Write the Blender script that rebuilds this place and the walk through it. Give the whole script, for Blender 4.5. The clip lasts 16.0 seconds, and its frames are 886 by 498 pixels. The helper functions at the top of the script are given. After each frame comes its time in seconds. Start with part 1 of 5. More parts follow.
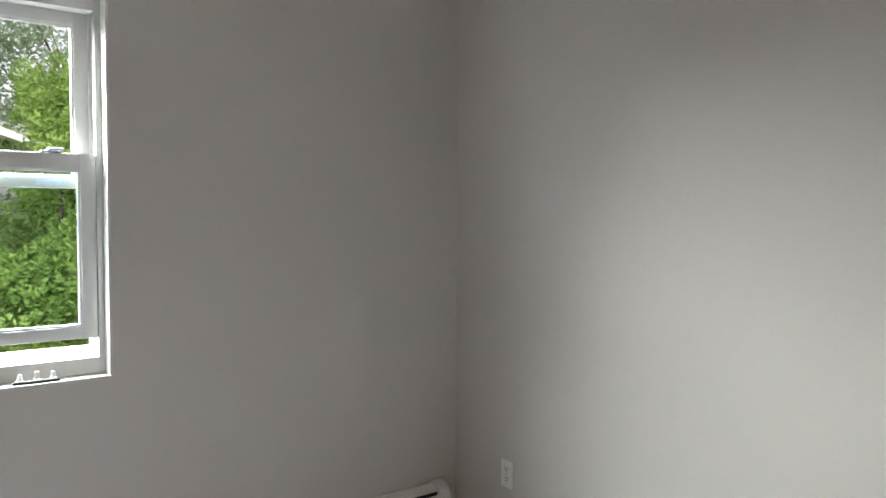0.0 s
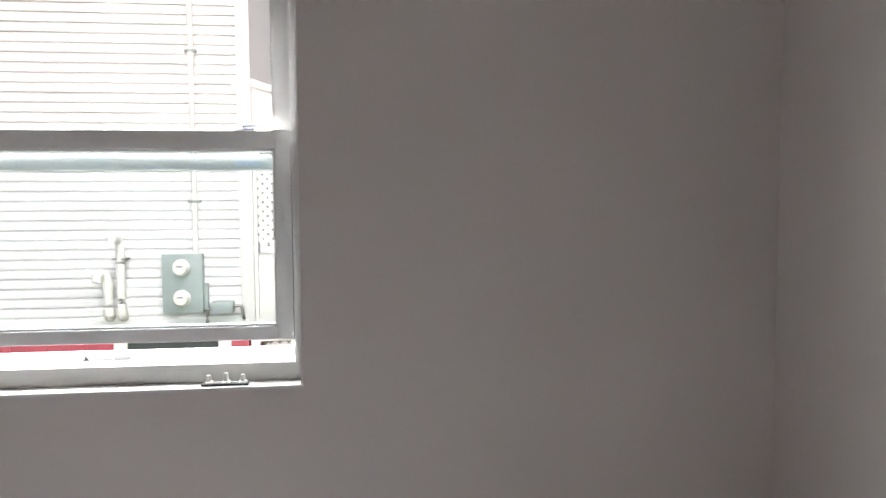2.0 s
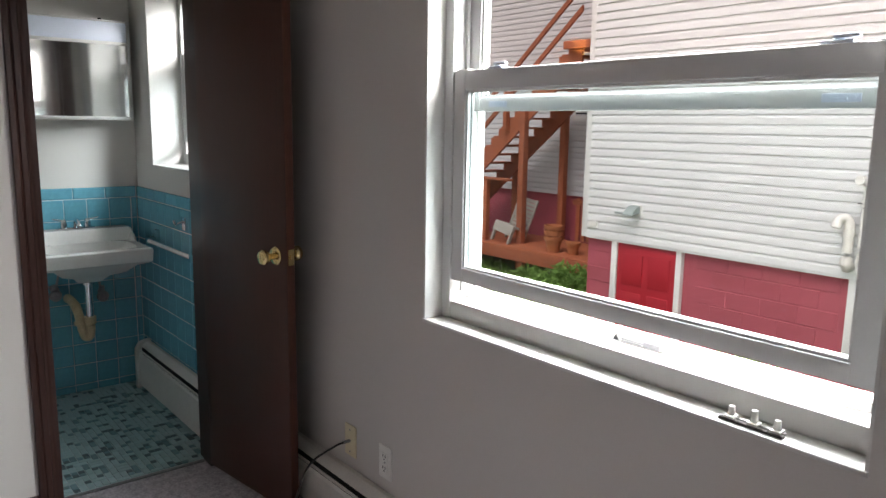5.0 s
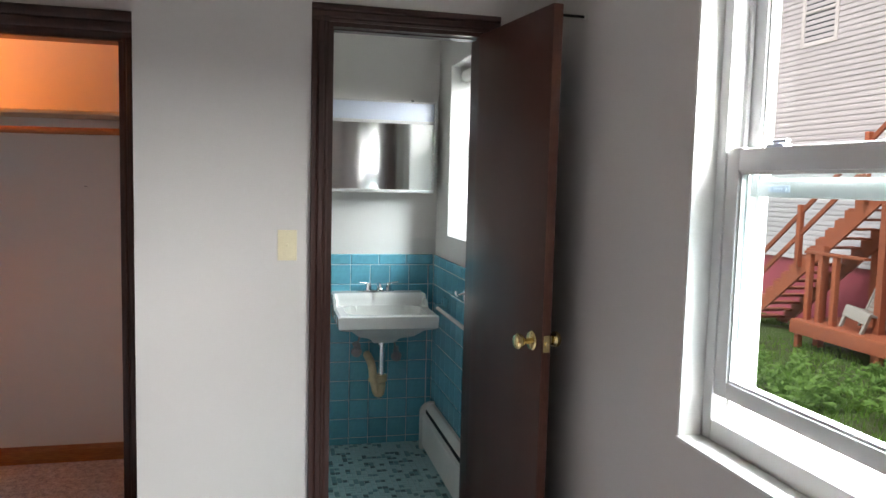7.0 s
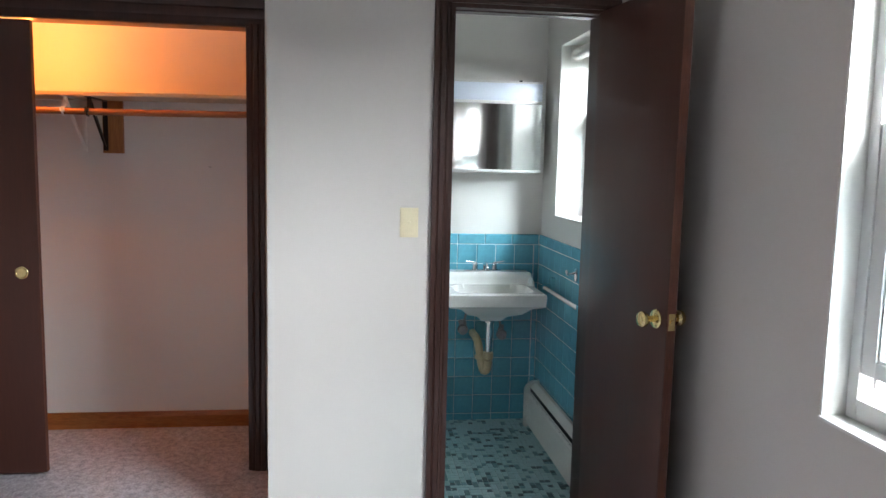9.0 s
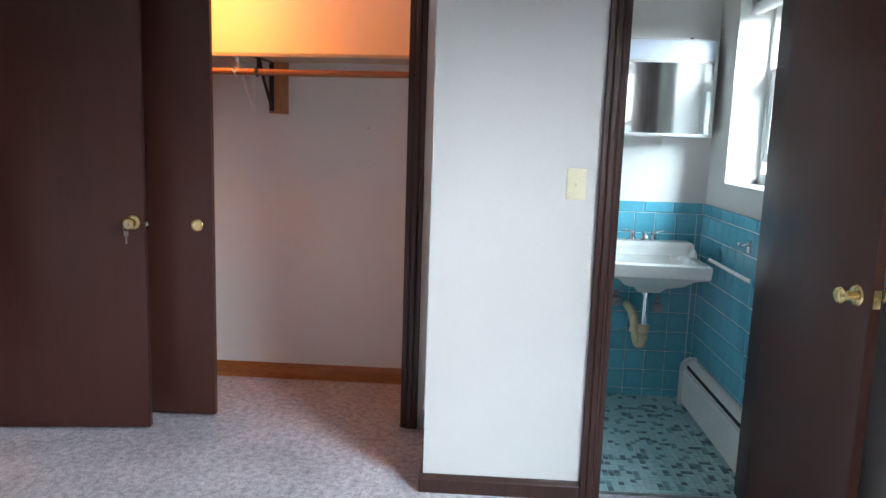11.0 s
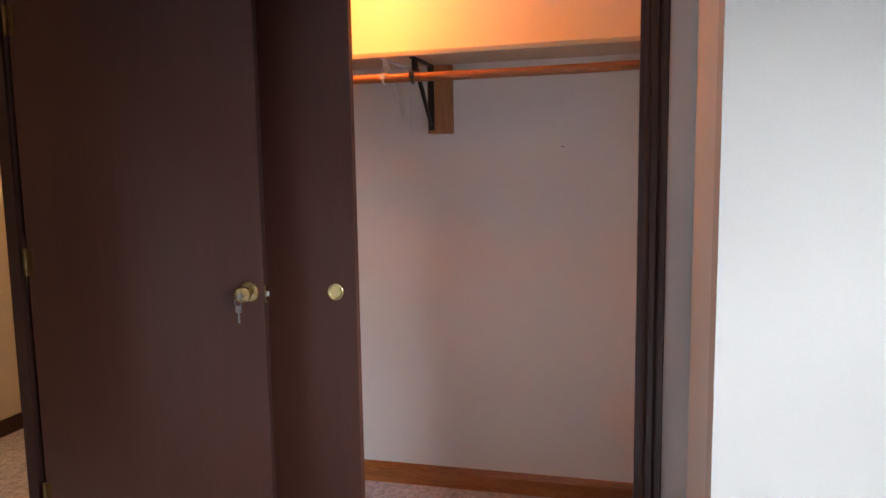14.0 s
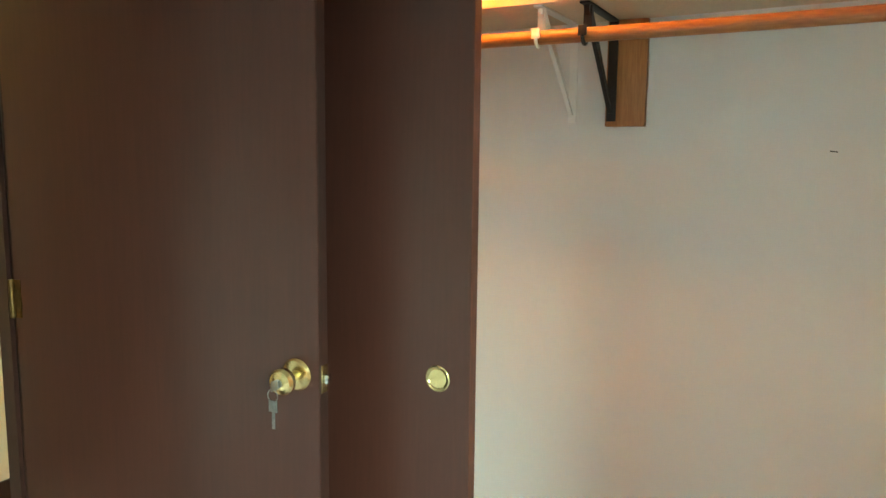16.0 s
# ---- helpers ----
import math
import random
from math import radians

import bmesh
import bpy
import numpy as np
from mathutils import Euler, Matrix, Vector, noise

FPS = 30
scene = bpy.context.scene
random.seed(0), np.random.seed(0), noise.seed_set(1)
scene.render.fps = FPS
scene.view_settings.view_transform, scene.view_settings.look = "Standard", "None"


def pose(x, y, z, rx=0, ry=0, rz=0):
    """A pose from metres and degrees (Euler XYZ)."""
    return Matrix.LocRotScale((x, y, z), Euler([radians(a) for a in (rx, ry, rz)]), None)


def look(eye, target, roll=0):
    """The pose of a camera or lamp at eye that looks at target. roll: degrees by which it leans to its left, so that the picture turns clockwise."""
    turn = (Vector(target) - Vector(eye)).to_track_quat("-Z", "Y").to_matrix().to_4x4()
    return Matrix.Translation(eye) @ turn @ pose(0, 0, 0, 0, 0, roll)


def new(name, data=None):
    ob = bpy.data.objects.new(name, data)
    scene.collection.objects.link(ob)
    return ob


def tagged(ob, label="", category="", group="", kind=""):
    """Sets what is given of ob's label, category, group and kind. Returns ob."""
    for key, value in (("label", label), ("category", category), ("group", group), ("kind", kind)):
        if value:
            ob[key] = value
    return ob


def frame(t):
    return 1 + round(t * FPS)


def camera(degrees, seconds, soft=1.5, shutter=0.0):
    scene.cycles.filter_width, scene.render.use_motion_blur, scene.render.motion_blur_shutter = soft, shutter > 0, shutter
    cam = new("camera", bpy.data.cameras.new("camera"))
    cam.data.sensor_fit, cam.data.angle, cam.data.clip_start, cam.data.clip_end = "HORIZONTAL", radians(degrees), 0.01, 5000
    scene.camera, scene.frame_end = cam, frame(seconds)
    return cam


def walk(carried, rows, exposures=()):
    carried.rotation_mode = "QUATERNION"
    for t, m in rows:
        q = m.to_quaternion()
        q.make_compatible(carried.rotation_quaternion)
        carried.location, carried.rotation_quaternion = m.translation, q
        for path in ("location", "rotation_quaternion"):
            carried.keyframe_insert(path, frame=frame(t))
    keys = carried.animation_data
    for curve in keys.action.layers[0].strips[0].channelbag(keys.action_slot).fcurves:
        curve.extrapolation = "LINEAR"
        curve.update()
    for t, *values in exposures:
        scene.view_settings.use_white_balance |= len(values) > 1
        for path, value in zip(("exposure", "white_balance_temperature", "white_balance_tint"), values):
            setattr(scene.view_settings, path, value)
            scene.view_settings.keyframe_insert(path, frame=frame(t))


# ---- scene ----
cam = camera(62.3, 16.0)
PATH = [
    (0, (-0.423, 0.343, 1.391), (0.769, 1.946, 1.292), 0.4),
    (0.5, (-0.205, 0.362, 1.364), (0.721, 2.133, 1.281), 0.4),
    (1, (-0.022, 0.47, 1.351), (0.624, 2.354, 1.171), -0.7),
    (1.5, (0.131, 0.692, 1.37), (0.622, 2.625, 1.217), -0.6),
    (2, (0.288, 0.81, 1.374), (0.516, 2.793, 1.239), -0.3),
    (2.5, (0.495, 0.931, 1.383), (0.455, 2.924, 1.229), 1.3),
    (3, (0.518, 1.117, 1.388), (0.222, 3.091, 1.264), 0.4),
    (3.5, (0.538, 1.254, 1.407), (-0.008, 3.174, 1.276), 0.1),
    (4, (0.663, 1.415, 1.417), (-0.24, 3.19, 1.234), 0.9),
    (4.5, (0.689, 1.51, 1.401), (-0.615, 2.998, 1.11), 1.4),
    (5, (0.569, 1.59, 1.42), (-0.962, 2.834, 1.088), 0.9),
    (5.2, (0.529, 1.623, 1.432), (-1.045, 2.816, 1.115), 0.6),
    (7.3, (0.512, 1.882, 1.477), (-1.445, 2.257, 1.304), 1.9),
    (7.5, (0.515, 1.871, 1.48), (-1.448, 2.209, 1.305), 2.1),
    (8, (0.523, 1.816, 1.476), (-1.448, 2.109, 1.297), 1.7),
    (8.2, (0.532, 1.789, 1.477), (-1.438, 2.08, 1.289), 1.6),
    (10.3, (0.495, 1.693, 1.391), (-1.48, 1.754, 1.081), 0.9),
    (10.5, (0.482, 1.691, 1.393), (-1.494, 1.693, 1.085), 1.1),
    (11, (0.452, 1.588, 1.398), (-1.522, 1.494, 1.088), 1.9),
    (11.5, (0.401, 1.446, 1.409), (-1.567, 1.261, 1.101), 1.7),
    (12, (0.251, 1.377, 1.385), (-1.711, 1.108, 1.104), 0.5),
    (12.5, (-0.029, 1.418, 1.393), (-1.979, 1.062, 1.125), -0.2),
    (13, (-0.195, 1.332, 1.385), (-2.139, 0.946, 1.117), -0.1),
    (13.5, (-0.415, 1.193, 1.384), (-2.352, 0.761, 1.142), -0.5),
    (14, (-0.624, 1.219, 1.367), (-2.549, 0.734, 1.13), -0.9),
    (14.5, (-0.896, 1.275, 1.373), (-2.804, 0.722, 1.144), -0.6),
    (15, (-1.092, 1.201, 1.352), (-2.976, 0.574, 1.11), -0.3),
    (15.5, (-1.322, 1.043, 1.364), (-3.197, 0.386, 1.132), -0.3),
    (16, (-1.576, 0.963, 1.404), (-3.337, 0.051, 1.145), 0.6),
]
EXPOSURE = [
    (0, 1, 7150, 18), (0.5, 1.15, 7150, 20), (1.5, 1.1, 7150, 21), (2, 0.73, 7200, 26), (2.5, 0.43, 7150, 21), (3, 0.23, 7350, 25),
    (3.5, -0.11, 7400, 27), (4, -0.06, 7400, 27), (4.5, 0.06, 7400, 27), (5, 0.26, 7350, 27), (7.5, 0.9, 7100, 23), (8, 0.9, 7100, 23),
    (10.5, 1.39, 6200, 18), (11.5, 1.29, 6250, 19), (12.5, 1.29, 6450, 18), (13.5, 1.39, 6550, 21), (14.5, 1.49, 6600, 21), (15, 1.82, 6550, 5),
    (15.5, 2, 6650, -15), (16, 2.3, 6500, -21),
]
walk(cam, [(t, look(eye, target, roll)) for t, eye, target, roll in PATH], EXPOSURE)


# ---------------------------------------------------------------- light
world = bpy.data.worlds.new("overcast_sky")
world.use_nodes = True
scene.world = world
wn, wl = world.node_tree.nodes, world.node_tree.links
sky = wn.new("ShaderNodeTexSky")
sky.sky_type, sky.sun_disc = "NISHITA", False
sky.sun_elevation, sky.sun_rotation = radians(58), radians(160)
sky.dust_density = 3.0
pale = wn.new("ShaderNodeHueSaturation")
pale.inputs["Saturation"].default_value = 0.42
wl.new(sky.outputs["Color"], pale.inputs["Color"])
wl.new(pale.outputs["Color"], wn["Background"].inputs["Color"])
wn["Background"].inputs["Strength"].default_value = 0.15

sun_data = bpy.data.lights.new("sun", "SUN")
sun_data.energy, sun_data.angle, sun_data.color = 1.0, radians(25), (1.0, 0.985, 0.96)
sun = new("sun", sun_data)
sun.matrix_world = look((0, 0, 20), (-0.3 * 12, 0.95 * 12, 20 - 20.2))


def bulb_lamp(name, place, watts, colour, radius):
    data = bpy.data.lights.new(name, "POINT")
    data.energy, data.color, data.shadow_soft_size = watts, colour, radius
    ob = new(name, data)
    ob.location = place
    return ob


bulb_lamp("closet_light", (-3.01, 0.215, 2.05), 13.0, (1.0, 0.285, 0.055), 0.12)
bulb_lamp("hall_light", (-2.95, -1.38, 2.22), 8.0, (1.0, 0.58, 0.25), 0.06)


def window_sky_fill(name, x0, x1, y, z, high, drop, watts):
    """Added area lamp outside a window, tilted down as a stand-in for sky light."""
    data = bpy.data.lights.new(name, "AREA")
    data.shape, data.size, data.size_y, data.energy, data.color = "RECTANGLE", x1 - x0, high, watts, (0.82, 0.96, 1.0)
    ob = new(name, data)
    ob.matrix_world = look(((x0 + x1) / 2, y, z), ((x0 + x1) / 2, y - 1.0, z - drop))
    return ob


# Two added fill lamps: extra brightness for bedroom and bathroom beyond the sky itself.
window_sky_fill("window_sky_fill", -2.0, 1.1, 3.70, 2.46, 1.2, 1.0, 720.0)
window_sky_fill("bathroom_sky_fill", -3.55, -2.15, 3.60, 2.30, 0.9, 0.85, 88.0)


# ---------------------------------------------------------------- materials
def material(name, base, rough=0.5, metal=0.0, other=None, scale=3.0, fine=120.0, amount=0.12, bump=0.05, stretch=(1, 1, 1),
             coat=0.0, vary=0.0, specular=0.5, glow=0.0, nap=0.0):
    m = bpy.data.materials.new(name)
    m.use_nodes = True
    n, l = m.node_tree.nodes, m.node_tree.links
    bsdf = n["Principled BSDF"]
    bsdf.inputs["Roughness"].default_value = rough
    bsdf.inputs["Metallic"].default_value = metal
    bsdf.inputs["Specular IOR Level"].default_value = specular
    bsdf.inputs["Coat Weight"].default_value = coat
    bsdf.inputs["Coat Roughness"].default_value = 0.15
    where = n.new("ShaderNodeTexCoord")
    mapping = n.new("ShaderNodeMapping")
    mapping.inputs["Scale"].default_value = stretch
    l.new(where.outputs["Object"], mapping.inputs["Vector"])
    big, small = n.new("ShaderNodeTexNoise"), n.new("ShaderNodeTexNoise")
    big.inputs["Scale"].default_value, small.inputs["Scale"].default_value = scale, fine
    big.inputs["Detail"].default_value, small.inputs["Detail"].default_value = 4.0, 3.0
    for tex in (big, small):
        l.new(mapping.outputs["Vector"], tex.inputs["Vector"])
    both = n.new("ShaderNodeMath")
    both.operation = "ADD"
    l.new(big.outputs["Fac"], both.inputs[0])
    l.new(small.outputs["Fac"], both.inputs[1])
    half = n.new("ShaderNodeMath")
    half.operation = "MULTIPLY"
    half.inputs[1].default_value = 0.5
    l.new(both.outputs[0], half.inputs[0])
    ramp = n.new("ShaderNodeValToRGB")
    other = other or tuple(c * (1 - 2 * amount) for c in base)
    ramp.color_ramp.elements[0].position, ramp.color_ramp.elements[1].position = 0.38, 0.62
    ramp.color_ramp.elements[0].color, ramp.color_ramp.elements[1].color = (*other, 1), (*base, 1)
    l.new(half.outputs[0], ramp.inputs["Fac"])
    colour = ramp.outputs["Color"]
    if vary:
        info, shift = n.new("ShaderNodeObjectInfo"), n.new("ShaderNodeHueSaturation")
        span = n.new("ShaderNodeMapRange")
        span.inputs["To Min"].default_value, span.inputs["To Max"].default_value = 1 - vary, 1 + vary
        l.new(info.outputs["Random"], span.inputs["Value"])
        l.new(span.outputs["Result"], shift.inputs["Value"])
        l.new(colour, shift.inputs["Color"])
        colour = shift.outputs["Color"]
    if nap:
        patch, tone, level = n.new("ShaderNodeTexNoise"), n.new("ShaderNodeHueSaturation"), n.new("ShaderNodeMapRange")
        patch.inputs["Scale"].default_value, patch.inputs["Detail"].default_value, patch.inputs["Distortion"].default_value = 2.6, 5.0, 0.8
        level.inputs["From Min"].default_value, level.inputs["From Max"].default_value = 0.32, 0.68
        level.inputs["To Min"].default_value, level.inputs["To Max"].default_value = 1 - nap, 1 + nap
        l.new(where.outputs["Object"], patch.inputs["Vector"])
        l.new(patch.outputs["Fac"], level.inputs["Value"])
        l.new(level.outputs["Result"], tone.inputs["Value"])
        l.new(colour, tone.inputs["Color"])
        colour = tone.outputs["Color"]
    l.new(colour, bsdf.inputs["Base Color"])
    worn = n.new("ShaderNodeMapRange")
    worn.inputs["To Min"].default_value, worn.inputs["To Max"].default_value = max(0.02, rough - 0.08), min(1, rough + 0.1)
    l.new(big.outputs["Fac"], worn.inputs["Value"])
    l.new(worn.outputs["Result"], bsdf.inputs["Roughness"])
    if bump:
        relief = n.new("ShaderNodeBump")
        relief.inputs["Strength"].default_value, relief.inputs["Distance"].default_value = bump, 0.004
        l.new(small.outputs["Fac"], relief.inputs["Height"])
        l.new(relief.outputs["Normal"], bsdf.inputs["Normal"])
    if glow:
        bsdf.inputs["Emission Color"].default_value = (*base, 1)
        bsdf.inputs["Emission Strength"].default_value = glow
    return m


PAINT = material("grey_wall_paint", (0.56, 0.53, 0.50), 0.62, amount=0.02, scale=1.3, fine=260, bump=0.06)
WHITE_PAINT = material("white_wall_paint", (0.70, 0.68, 0.65), 0.6, amount=0.02, scale=1.3, fine=260, bump=0.06)
CEILING = material("ceiling_paint", (0.78, 0.77, 0.74), 0.8, amount=0.02, scale=1.5, fine=150, bump=0.1)
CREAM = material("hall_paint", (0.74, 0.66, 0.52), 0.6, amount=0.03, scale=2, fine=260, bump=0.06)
REVEAL = material("white_reveal_paint", (0.62, 0.61, 0.585), 0.5, amount=0.03, scale=6, fine=200, bump=0.05)
DOOR = material("dark_stained_veneer", (0.068, 0.0225, 0.0155), 0.32, other=(0.056, 0.0187, 0.0130), scale=1.6, fine=22, stretch=(6, 6, 0.35), bump=0.0, specular=0.45)
TRIM = material("dark_stained_trim", (0.050, 0.0200, 0.0150), 0.32, other=(0.030, 0.0120, 0.0095), scale=4.0, fine=40, stretch=(5, 5, 0.5), bump=0.04, specular=0.4)
EDGE = material("raw_red_brown_edge", (0.130, 0.042, 0.024), 0.5, other=(0.075, 0.024, 0.015), scale=5.0, fine=60, stretch=(5, 5, 0.5), bump=0.05)
OAK = material("orange_stained_wood", (0.40, 0.155, 0.045), 0.38, other=(0.24, 0.080, 0.020), scale=3.0, fine=30, stretch=(7, 0.7, 7), bump=0.06)
PINE = material("pine_cleat", (0.42, 0.185, 0.060), 0.45, other=(0.28, 0.105, 0.028), scale=3.0, fine=30, stretch=(8, 8, 0.7), bump=0.06)
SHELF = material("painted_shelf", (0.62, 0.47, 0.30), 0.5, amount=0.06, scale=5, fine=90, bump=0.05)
CARPET = material("grey_mauve_carpet", (0.58, 0.545, 0.58), 0.95, other=(0.30, 0.275, 0.30), scale=34.0, fine=115, bump=1.0, specular=0.1, nap=0.13)
BRASS = material("polished_brass", (0.84, 0.66, 0.32), 0.22, 1.0, amount=0.08, scale=30, fine=300, bump=0.0)
CHROME = material("chrome", (0.72, 0.73, 0.74), 0.10, 1.0, amount=0.05, scale=30, fine=300, bump=0.0)
STEEL = material("dull_steel", (0.36, 0.36, 0.36), 0.4, 1.0, amount=0.15, scale=30, fine=200, bump=0.03)
OLD_BRASS = material("tarnished_brass", (0.22, 0.14, 0.055), 0.45, 1.0, amount=0.2, scale=40, fine=300, bump=0.03)
IRON = material("dark_iron", (0.035, 0.03, 0.028), 0.45, 0.6, amount=0.2, scale=20, fine=200, bump=0.05)
VINYL = material("white_vinyl", (0.59, 0.59, 0.58), 0.32, amount=0.02, scale=8, fine=300, bump=0.01)
ENAMEL = material("white_enamel_steel", (0.72, 0.71, 0.67), 0.35, amount=0.05, scale=9, fine=120, bump=0.02)
PORCELAIN = material("white_porcelain", (0.82, 0.81, 0.78), 0.10, amount=0.02, scale=5, fine=60, bump=0.0, coat=0.4)
IVORY = material("ivory_plastic", (0.70, 0.62, 0.42), 0.35, amount=0.04, scale=20, fine=200, bump=0.0)
WHITE_PLASTIC = material("white_plastic", (0.76, 0.75, 0.71), 0.35, amount=0.04, scale=20, fine=200, bump=0.0)
BLACK = material("black_rubber", (0.012, 0.012, 0.012), 0.5, amount=0.1, scale=20, fine=200, bump=0.02)
# Near-black for openings: the shade inside slots and gaps is in the colour.
SLOT_SHADE = material("dark_slot_shade", (0.008, 0.008, 0.008), 0.8, amount=0.1, bump=0.0)
TILE = material("teal_glazed_tile", (0.120, 0.42, 0.53), 0.10, amount=0.06, scale=14, fine=60, bump=0.012, vary=0.06, coat=0.3)
GROUT = material("pale_grout", (0.66, 0.74, 0.74), 0.8, amount=0.1, scale=20, fine=300, bump=0.2)
MOSAIC_PALE = material("pale_teal_mosaic", (0.34, 0.53, 0.54), 0.3, amount=0.06, scale=25, fine=160, bump=0.03, vary=0.10)
MOSAIC_MID = material("mid_teal_mosaic", (0.11, 0.25, 0.28), 0.3, amount=0.08, scale=25, fine=160, bump=0.03, vary=0.22)
MOSAIC_DARK = material("dark_slate_mosaic", (0.045, 0.10, 0.12), 0.3, amount=0.1, scale=25, fine=160, bump=0.03, vary=0.25)
BEIGE_PVC = material("aged_beige_pipe", (0.62, 0.50, 0.30), 0.5, amount=0.12, scale=30, fine=150, bump=0.05)
FROST = material("frosted_light_cover", (0.60, 0.66, 0.76), 0.35, amount=0.03, scale=10, fine=200, bump=0.0)
MIRROR = material("mirror_silver", (0.88, 0.90, 0.90), 0.02, 1.0, amount=0.0, bump=0.0)
SIDING = material("white_vinyl_siding", (0.70, 0.71, 0.71), 0.5, amount=0.04, scale=2, fine=90, stretch=(0.4, 1, 3), bump=0.03, vary=0.03)
WING_SIDING = material("grey_white_siding", (0.56, 0.56, 0.57), 0.55, amount=0.05, scale=2, fine=90, stretch=(0.4, 1, 3), bump=0.03, vary=0.04)
WHITE_WOOD = material("white_painted_wood", (0.74, 0.74, 0.72), 0.5, amount=0.06, scale=6, fine=80, bump=0.04)
RED_BLOCK = material("red_painted_block", (0.42, 0.085, 0.110), 0.7, other=(0.33, 0.062, 0.082), scale=3, fine=60, bump=0.15, vary=0.07)
RED_DOOR = material("bright_red_door_paint", (0.42, 0.018, 0.030), 0.4, amount=0.08, scale=5, fine=80, bump=0.03)
RED_WOOD = material("red_brown_deck_stain", (0.40, 0.115, 0.050), 0.65, other=(0.27, 0.070, 0.030), scale=4, fine=50, stretch=(3, 3, 3), bump=0.1, vary=0.15)
OLD_WOOD = material("weathered_grey_wood", (0.36, 0.34, 0.30), 0.8, amount=0.15, scale=6, fine=60, stretch=(1, 6, 6), bump=0.1)
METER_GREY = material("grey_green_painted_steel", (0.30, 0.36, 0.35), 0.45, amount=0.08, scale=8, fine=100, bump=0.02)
PVC = material("white_pvc_pipe", (0.79, 0.775, 0.73), 0.35, amount=0.06, scale=15, fine=120, bump=0.02)
GRASS_GROUND = material("lawn_soil", (0.060, 0.115, 0.028), 0.95, other=(0.055, 0.060, 0.030), scale=0.9, fine=30, bump=0.6, specular=0.1)
def leaf(name, base, other, scale):
    """Thin leaves: part of the light passes through them."""
    m = material(name, base, 0.6, other=other, scale=scale, fine=25, bump=0.0, specular=0.2)
    n, l = m.node_tree.nodes, m.node_tree.links
    thin, both = n.new("ShaderNodeBsdfTranslucent"), n.new("ShaderNodeMixShader")
    l.new(n["Principled BSDF"].inputs["Base Color"].links[0].from_socket, thin.inputs["Color"])
    both.inputs[0].default_value = 0.42
    l.new(n["Principled BSDF"].outputs[0], both.inputs[1])
    l.new(thin.outputs[0], both.inputs[2])
    l.new(both.outputs[0], n["Material Output"].inputs["Surface"])
    return m


GRASS = leaf("grass_blades", (0.150, 0.290, 0.050), (0.090, 0.190, 0.030), 1.2)
HEDGE = leaf("hedge_leaves", (0.29, 0.44, 0.12), (0.17, 0.30, 0.075), 2.2)
WEED = leaf("weed_leaves", (0.21, 0.38, 0.09), (0.10, 0.21, 0.05), 3.0)
TREE_LEAF = leaf("tree_leaves", (0.34, 0.45, 0.30), (0.20, 0.30, 0.19), 1.5)
BARK = material("grey_bark", (0.13, 0.105, 0.085), 0.9, amount=0.25, scale=6, fine=40, stretch=(3, 3, 0.6), bump=0.6)
TERRACOTTA = material("terracotta", (0.42, 0.14, 0.055), 0.8, amount=0.12, scale=12, fine=90, bump=0.1)
ROOF = material("grey_shingles", (0.16, 0.16, 0.165), 0.9, amount=0.2, scale=6, fine=60, bump=0.3)
INK = material("black_ink", (0.02, 0.02, 0.02), 0.6, bump=0.0)
INK_GREY = material("grey_ink", (0.30, 0.30, 0.31), 0.6, bump=0.0)
BULB = material("lit_bulb", (1.0, 0.55, 0.18), 0.4, bump=0.0, glow=12.0)


def glass(name, tint):
    m = bpy.data.materials.new(name)
    m.use_nodes = True
    n, l = m.node_tree.nodes, m.node_tree.links
    n.remove(n["Principled BSDF"])
    clear, gloss, mix, facing = (n.new("ShaderNodeBsdfTransparent"), n.new("ShaderNodeBsdfGlossy"), n.new("ShaderNodeMixShader"), n.new("ShaderNodeLayerWeight"))
    clear.inputs["Color"].default_value = (*tint, 1)
    gloss.inputs["Roughness"].default_value = 0.02
    steep, span = n.new("ShaderNodeMath"), n.new("ShaderNodeMapRange")
    steep.operation = "POWER"
    steep.inputs[1].default_value = 4.0
    span.inputs["To Min"].default_value, span.inputs["To Max"].default_value = 0.01, 0.5
    l.new(facing.outputs["Facing"], steep.inputs[0])
    l.new(steep.outputs[0], span.inputs["Value"])
    l.new(span.outputs["Result"], mix.inputs[0])
    l.new(clear.outputs[0], mix.inputs[1])
    l.new(gloss.outputs[0], mix.inputs[2])
    l.new(mix.outputs[0], n["Material Output"].inputs["Surface"])
    return m


GLASS = glass("window_glass", (0.980, 0.988, 0.984))
TINTED = glass("tinted_window_glass", (0.885, 0.945, 0.950))
DARK_GLASS = material("dark_cellar_glass", (0.05, 0.07, 0.07), 0.05, bump=0.0, coat=0.5)


# ---------------------------------------------------------------- mesh helpers
def mesh_object(name, bm, mat, smooth=True):
    me = bpy.data.meshes.new(name)
    bmesh.ops.recalc_face_normals(bm, faces=bm.faces)
    bm.to_mesh(me)
    bm.free()
    if smooth:
        me.shade_smooth()
        me.set_sharp_from_angle(angle=radians(28))
    me.materials.append(mat)
    return new(name, me)


def part(name, bm, mat, parent, label=""):
    ob = mesh_object(name, bm, mat)
    ob.parent = parent
    if parent.parent is None:
        ob.matrix_parent_inverse = parent.matrix_basis.inverted()
    if label:
        ob["label"] = label
    return ob


def thing(name, place, label="", category="", group="", kind=""):
    ob = new(name)
    ob.empty_display_size = 0.05
    ob.matrix_basis = Matrix.Translation(place)
    return tagged(ob, label, category, group, kind)


